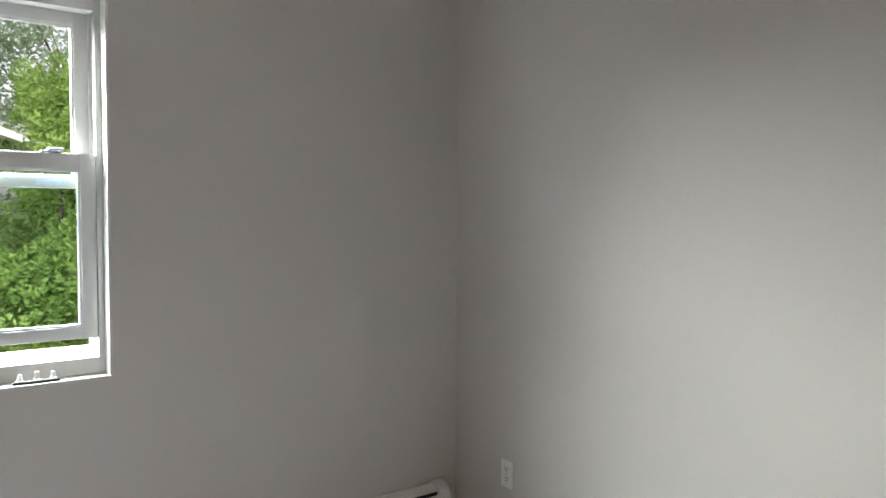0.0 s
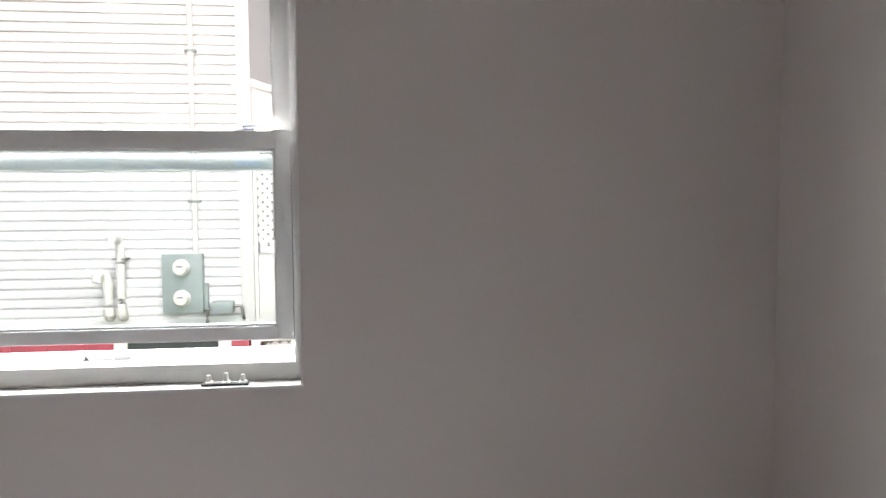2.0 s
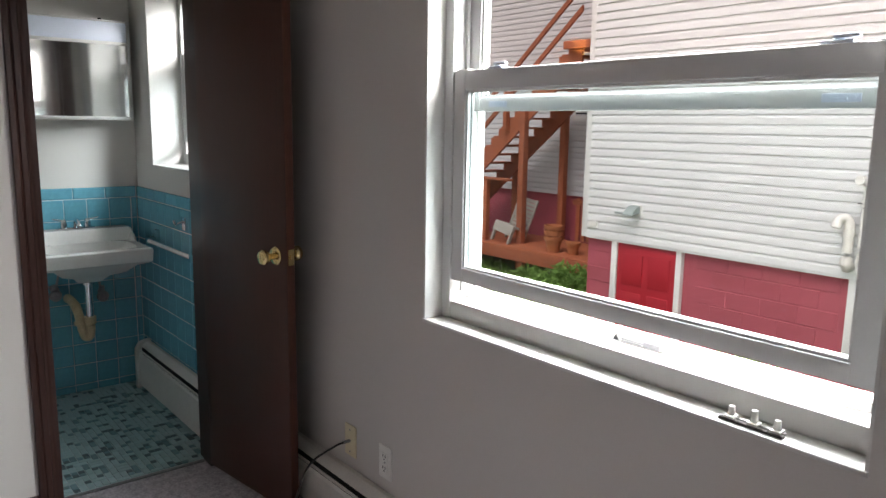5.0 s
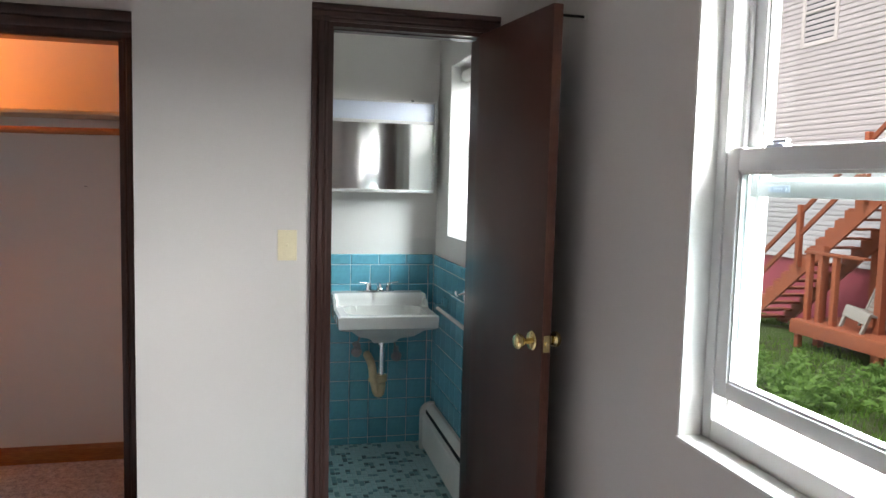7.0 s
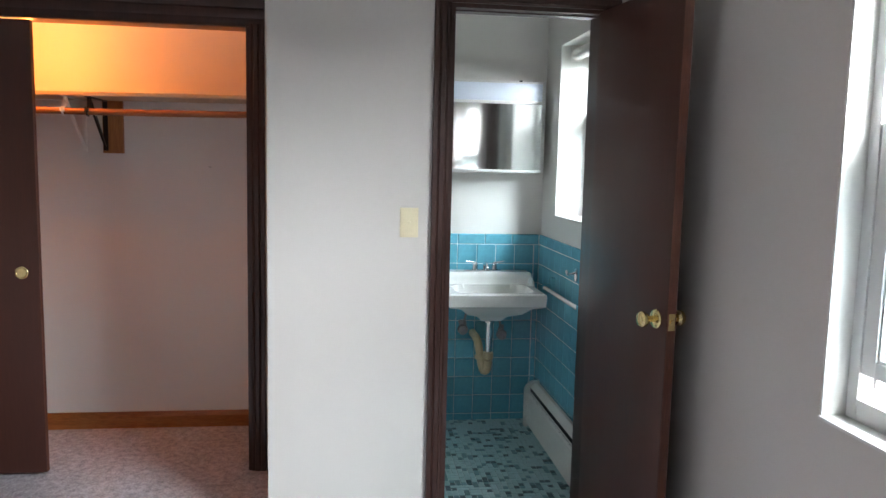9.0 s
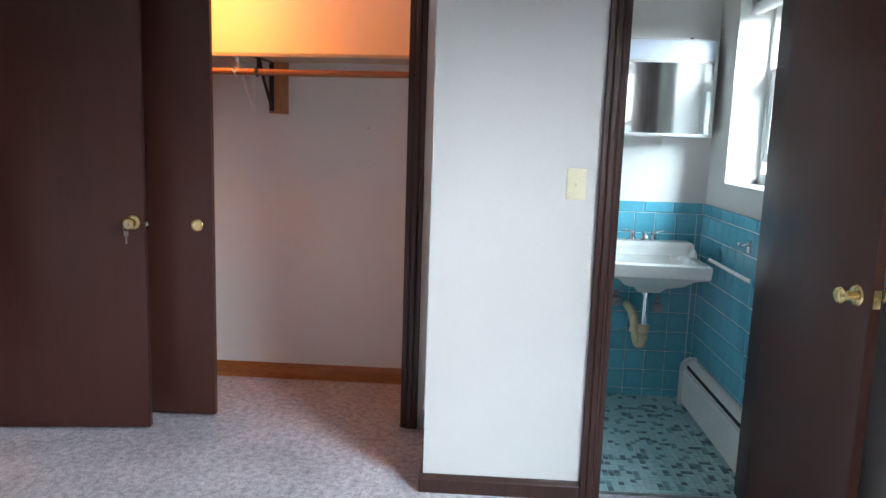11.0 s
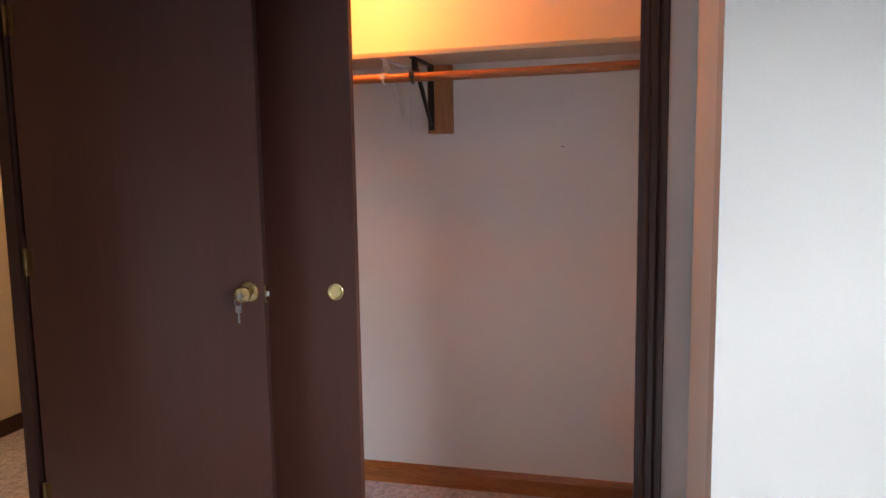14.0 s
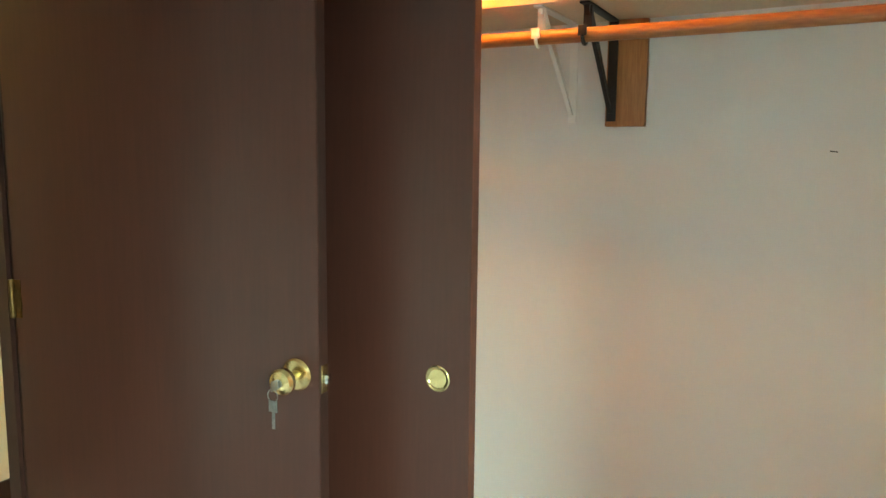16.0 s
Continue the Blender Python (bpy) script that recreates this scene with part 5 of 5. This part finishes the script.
for k in range(8):
    part("slat", box(-0.23, -0.012, 0.32 + k * 0.078, 0.23, 0.006, 0.385 + k * 0.078, bevel=0.004, m=mc), OLD_WOOD, chair)

for x, y, r, lab in ((-8.75, 11.85, 0.17, "stack of terracotta flower pots on the deck"), (-8.35, 11.95, 0.13, "small terracotta flower pot on the deck")):
    pot = thing("flower_pot", (x, y, -0.905), lab, "flower pot", "terracotta pots on the deck")
    n = 3 if r > 0.15 else 1
    for k in range(n):
        b2 = lathe(bmesh.new(), [(r * 0.68, 0), (r * 0.95, r * 1.35), (r * 1.1, r * 1.35), (r * 1.12, r * 1.75), (r * 0.98, r * 1.75), (r * 0.9, r * 1.3), (r * 0.2, r * 1.2)],
                   Matrix.Translation((x, y, -0.905 + k * r * 0.62)), 20)
        part("pot", b2, TERRACOTTA, pot)


# ---------------------------------------------------------------- plants
def leaf_cloud(centres, size, rng, count):
    """Many small bent leaves scattered over lumps; returns verts and faces."""
    verts, faces = [], []
    for (cx, cy, cz, r, ry, rz) in centres:
        for _ in range(count):
            d = Vector((rng.gauss(0, 1), rng.gauss(0, 1), rng.gauss(0, 1))).normalized()
            f = 0.55 + 0.5 * rng.random() ** 0.6
            p = Vector((cx + d.x * r * f, cy + d.y * ry * f, cz + d.z * rz * f))
            s = size * (0.6 + 0.8 * rng.random())
            u = Vector((rng.gauss(0, 1), rng.gauss(0, 1), rng.gauss(0, 0.7))).normalized()
            w = u.cross(d + Vector((0, 0, 0.4)) + 0.4 * Vector((rng.random(), rng.random(), rng.random()))).normalized()
            nrm = u.cross(w)
            k = len(verts)
            verts += [p - u * s, p + w * s * 0.42 + nrm * s * 0.12, p + u * s, p - w * s * 0.42 + nrm * s * 0.12]
            faces.append((k, k + 1, k + 2, k + 3))
    return verts, faces


def leaf_object(name, verts, faces, mat, parent=None):
    me = bpy.data.meshes.new(name)
    me.from_pydata([tuple(v) for v in verts], [], faces)
    me.materials.append(mat)
    ob = new(name, me)
    if parent:
        ob.parent = parent
        ob.matrix_parent_inverse = parent.matrix_basis.inverted()
    return ob


rng = random.Random(5)
# evergreen hedge beside the porch
for hx, hy, hh in ((0.98, 9.05, 4.05), (1.75, 9.4, 4.4), (2.6, 9.4, 4.2), (0.60, 8.85, 2.2), (1.25, 8.8, 3.6), (0.95, 9.75, 4.3)):
    hedge = thing("evergreen_shrub", (hx, hy, ground_height(hx, hy)), "tall bright green evergreen shrub beside the porch", "shrub", "evergreen shrubs beside the porch")
    lumps = []
    for k in range(46):
        z = GZ + 0.15 + hh * (k + 0.5) / 46
        rad = 0.72 * (1 - 0.55 * ((k + 0.5) / 46) ** 2.2)
        a = rng.random() * 6.283
        lumps.append((hx + math.cos(a) * rad * 0.55, hy + math.sin(a) * rad * 0.55, z, rad * 0.55, rad * 0.55, 0.24))
    part("stem", cyl(bmesh.new(), (hx, hy, GZ - 0.1), (hx, hy, GZ + hh * 0.8), 0.06, 0.02, 8), BARK, hedge)
    leaf_object("foliage", *leaf_cloud(lumps, 0.036, rng, 320), HEDGE, hedge)


def tree(x, y, height, spread, seed, label, density=190):
    r = random.Random(seed)
    base = ground_height(x, y) if abs(x) < 20 and y < 28 else GZ
    th = thing("tree", (x, y, base), label, "tree", "trees behind the houses")
    b2 = tube(bmesh.new(), [(x + 0.05 * k * r.uniform(-1, 1), y + 0.05 * k * r.uniform(-1, 1), base - 0.1 + height * 0.6 * k / 6) for k in range(7)], 0.20, 10)
    for v in b2.verts:
        f = max(0.0, (v.co.z - base) / (height * 0.6))
        v.co.x, v.co.y = x + (v.co.x - x) * (1.15 - 0.6 * f), y + (v.co.y - y) * (1.15 - 0.6 * f)
    lumps = []
    for k in range(26):
        a, u = r.random() * 6.283, r.random()
        z = base + height * (0.36 + 0.6 * u)
        reach = spread * (0.35 + 0.65 * math.sin(math.pi * min(0.98, 0.18 + 0.8 * u))) * r.uniform(0.35, 1.0)
        c = (x + math.cos(a) * reach, y + math.sin(a) * reach, z)
        cyl(b2, (x, y, base + height * (0.28 + 0.3 * u)), c, 0.055, 0.012, 7)
        for _ in range(4):
            q = spread * 0.26
            lumps.append((c[0] + r.gauss(0, q), c[1] + r.gauss(0, q), c[2] + r.gauss(0, q * 0.7), q * r.uniform(0.6, 1.2), q * r.uniform(0.6, 1.2), q * 0.6))
    part("trunk", b2, BARK, th)
    leaf_object("crown", *leaf_cloud(lumps, 0.065, r, density), TREE_LEAF, th)


tree(3.0, 17.5, 8.6, 2.5, 11, "broad leafy tree behind the porch under a pale sky")
tree(8.5, 19.0, 10.0, 3.2, 12, "tall leafy tree behind the houses")

# weeds and small plants
def weed(x, y, h, r, n, label, seed):
    q = random.Random(seed)
    g = ground_height(x, y)
    th = thing("leafy_plant", (x, y, g), label, "plant", "low plants in the yard")
    b2 = bmesh.new()
    lumps = []
    for k in range(n):
        a, d = q.random() * 6.283, r * q.random() ** 0.6
        top = (x + math.cos(a) * d, y + math.sin(a) * d, g + h * q.uniform(0.5, 1.0))
        cyl(b2, (x + math.cos(a) * d * 0.4, y + math.sin(a) * d * 0.4, g - 0.03), top, 0.007, 0.004, 6)
        lumps.append((top[0], top[1], top[2], 0.13, 0.13, 0.10))
        lumps.append((top[0] * 0.6 + x * 0.4, top[1] * 0.6 + y * 0.4, g + (top[2] - g) * 0.55, 0.13, 0.13, 0.10))
    part("stems", b2, WEED, th)
    leaf_object("leaves", *leaf_cloud(lumps, 0.060, q, 14), WEED, th)


for i, (x, y, h, r, n) in enumerate(((-6.5, 9.7, 0.5, 0.5, 18), (-7.1, 10.1, 0.45, 0.6, 20), (-6.2, 9.0, 0.35, 0.4, 14), (-7.9, 10.6, 0.4, 0.55, 18), (-8.2, 9.2, 0.55, 0.7, 24), (-7.4, 8.6, 0.5, 0.7, 24),
                                     (-3.35, 9.0, 0.55, 0.22, 8), (-2.9, 9.05, 0.3, 0.2, 6), (-9.0, 8.7, 0.5, 0.7, 22), (0.4, 9.0, 0.5, 0.3, 10))):
    weed(x, y, h, r, n, "low bright green leafy weeds on the lawn", 40 + i)

verts, faces = [], []
rng = random.Random(8)
for _ in range(26000):
    x, y = rng.uniform(-17, 2.5), rng.uniform(5.5, 13.2)
    if noise.noise(Vector((x * 0.6, y * 0.6, 9.0))) < -0.18:
        continue
    z = ground_height(x, y)
    h, a = rng.uniform(0.05, 0.13), rng.random() * 6.283
    dx, dy = math.cos(a) * 0.012, math.sin(a) * 0.012
    lx, ly = rng.gauss(0, 0.03), rng.gauss(0, 0.03)
    k = len(verts)
    verts += [(x - dx, y - dy, z - 0.01), (x + dx, y + dy, z - 0.01), (x + lx, y + ly, z + h)]
    faces.append((k, k + 1, k + 2))
tagged(leaf_object("grass", verts, faces, GRASS), "short green grass blades across the yard", "grass", kind="stuff")


# ---------------------------------------------------------------- bathroom tiles
def tile_mesh(name, w, h, d, c, mat):
    """Glazed tile: local x across, y up, z out of the wall."""
    bm = bmesh.new()
    a = [bm.verts.new(p) for p in ((0, 0, 0), (w, 0, 0), (w, h, 0), (0, h, 0))]
    m = [bm.verts.new(p) for p in ((0, 0, d * 0.55), (w, 0, d * 0.55), (w, h, d * 0.55), (0, h, d * 0.55))]
    b = [bm.verts.new(p) for p in ((c, c, d), (w - c, c, d), (w - c, h - c, d), (c, h - c, d))]
    bm.faces.new(b)
    for k in range(4):
        bm.faces.new((a[k], a[(k + 1) % 4], m[(k + 1) % 4], m[k]))
        bm.faces.new((m[k], m[(k + 1) % 4], b[(k + 1) % 4], b[k]))
    me = bpy.data.meshes.new(name)
    bm.to_mesh(me)
    bm.free()
    me.materials.append(mat)
    return me


PITCH, TH = 0.1085, 1.022
TW = PITCH - 0.0028
tile = tile_mesh("tile", TW, TW, 0.009, 0.003, TILE)
cap = tile_mesh("cap_tile", 0.1515, 0.056, 0.0105, 0.004, TILE)
# local axes for the two walls
M_BACK = Matrix(((0, 0, 1, 0), (1, 0, 0, 0), (0, 1, 0, 0), (0, 0, 0, 1)))          # x->y, y->z, z->x
M_NORTH = Matrix(((1, 0, 0, 0), (0, 0, -1, 0), (0, 1, 0, 0), (0, 0, 0, 1)))        # x->x, y->z, z->-y
tiling_b = structure("wall_tiling_back", box(BACK, RET + 0.11, 0.0, BACK + 0.0085, BATH_N + 0.006, 1.075), GROUT, "teal glazed tile wainscot behind the basin", "tiles")
tiling_n = structure("wall_tiling_north", box(BACK + 0.009, BATH_N - 0.0005, 0.0, -2.377, BATH_N + 0.0075, 1.075), GROUT, "teal glazed tile wainscot under the bathroom window", "tiles")
rng = random.Random(3)
for r in range(10):
    z = TH - (r + 1) * PITCH
    for c in range(11):
        wob = Matrix.Rotation(rng.gauss(0, 0.004), 4, "X") @ Matrix.Rotation(rng.gauss(0, 0.004), 4, "Y")
        y = BATH_N - 0.004 - (c + 1) * PITCH - 0.03
        if z > -0.11 and y > RET + 0.12:
            piece("tile", tile, tiling_b, Matrix.Translation((BACK + 0.0035, y, max(z, -0.07))) @ M_BACK @ wob)
        x = BACK + 0.014 + c * PITCH
        if x + TW < -2.378:
            piece("tile", tile, tiling_n, Matrix.Translation((x, BATH_N + 0.0045, max(z, -0.07))) @ M_NORTH @ wob)
slim = tile_mesh("slim_tile", 0.0265, TW, 0.009, 0.003, TILE)
for r in range(10):
    piece("tile", slim, tiling_b, Matrix.Translation((BACK + 0.0035, BATH_N - 0.0315, max(TH - (r + 1) * PITCH, -0.07))) @ M_BACK)
for c in range(8):
    y = BATH_N - 0.006 - (c + 1) * 0.154
    if y > RET + 0.12:
        piece("cap_tile", cap, tiling_b, Matrix.Translation((BACK + 0.0035, y, TH + 0.001)) @ M_BACK)
    x = BACK + 0.015 + c * 0.154
    if x + 0.152 < -2.378:
        piece("cap_tile", cap, tiling_n, Matrix.Translation((x, BATH_N + 0.0045, TH + 0.001)) @ M_NORTH)

# bathroom floor mosaic
FX0, FX1, FY0, FY1 = BACK + 0.006, -2.335, RET + 0.115, BATH_N - 0.001
floor_bath = structure("floor_bath", box(FX0, FY0, -0.01, FX1, FY1, 0.0045), GROUT, "teal mosaic tile floor of the bathroom", "tiles")
UNIT = 0.0262
one = [tile_mesh("mosaic", UNIT - 0.0022, UNIT - 0.0022, 0.004, 0.0012, m) for m in (MOSAIC_MID, MOSAIC_DARK)]
two = [tile_mesh("mosaic", UNIT * 2 - 0.0022, UNIT - 0.0022, 0.004, 0.0012, m) for m in (MOSAIC_PALE, MOSAIC_MID)]
tall = [tile_mesh("mosaic", UNIT - 0.0022, UNIT * 2 - 0.0022, 0.004, 0.0012, MOSAIC_PALE)]
nx, ny = int((FX1 - FX0) / UNIT), int((FY1 - FY0) / UNIT)
used = [[False] * ny for _ in range(nx)]
rest = {m.name: ([], [], m) for m in (MOSAIC_PALE, MOSAIC_MID, MOSAIC_DARK)}
rng = random.Random(21)
placed = 0
for i in range(nx - 1, -1, -1):
    for j in range(ny - 1, -1, -1):
        if used[i][j]:
            continue
        q = rng.random()
        if q < 0.30 or i == 0:
            me, w, h = rng.choice(one), 1, 1
            if i == 0 and q > 0.3:
                me, w, h = (tall[0], 1, 2) if j > 0 and not used[i][j - 1] else (one[0], 1, 1)
        elif q < 0.62 and j > 0 and not used[i][j - 1]:
            me, w, h = tall[0], 1, 2
        elif not used[i - 1][j]:
            me, w, h = two[0 if rng.random() < 0.88 else 1], 2, 1
        else:
            me, w, h = one[0], 1, 1
        for a in range(w):
            for b in range(h):
                used[i - a][j - b] = True
        x, y = FX0 + (i - w + 1) * UNIT + 0.001, FY0 + (j - h + 1) * UNIT + 0.001
        if y > 1.95 and placed < 300:
            piece("mosaic", me, floor_bath, Matrix.Translation((x, y, 0.004)))
            placed += 1
        else:
            vs, fs, mt = rest[me.materials[0].name]
            k = len(vs)
            vs += [(v.co.x + x, v.co.y + y, v.co.z + 0.004) for v in me.vertices]
            fs += [tuple(v + k for v in p.vertices) for p in me.polygons]
for vs, fs, mt in rest.values():
    me = bpy.data.meshes.new("mosaic_field")
    me.from_pydata(vs, [], fs)
    me.materials.append(mt)
    ob = new("mosaic_field", me)
    ob.parent = floor_bath
    ob["kind"] = "stuff"
structure("trim_threshold", box(-2.335, BD0 + 0.017, 0, -2.318, BD1 - 0.017, 0.007, bevel=0.002), STEEL, "thin metal threshold strip at the bathroom door", "threshold")
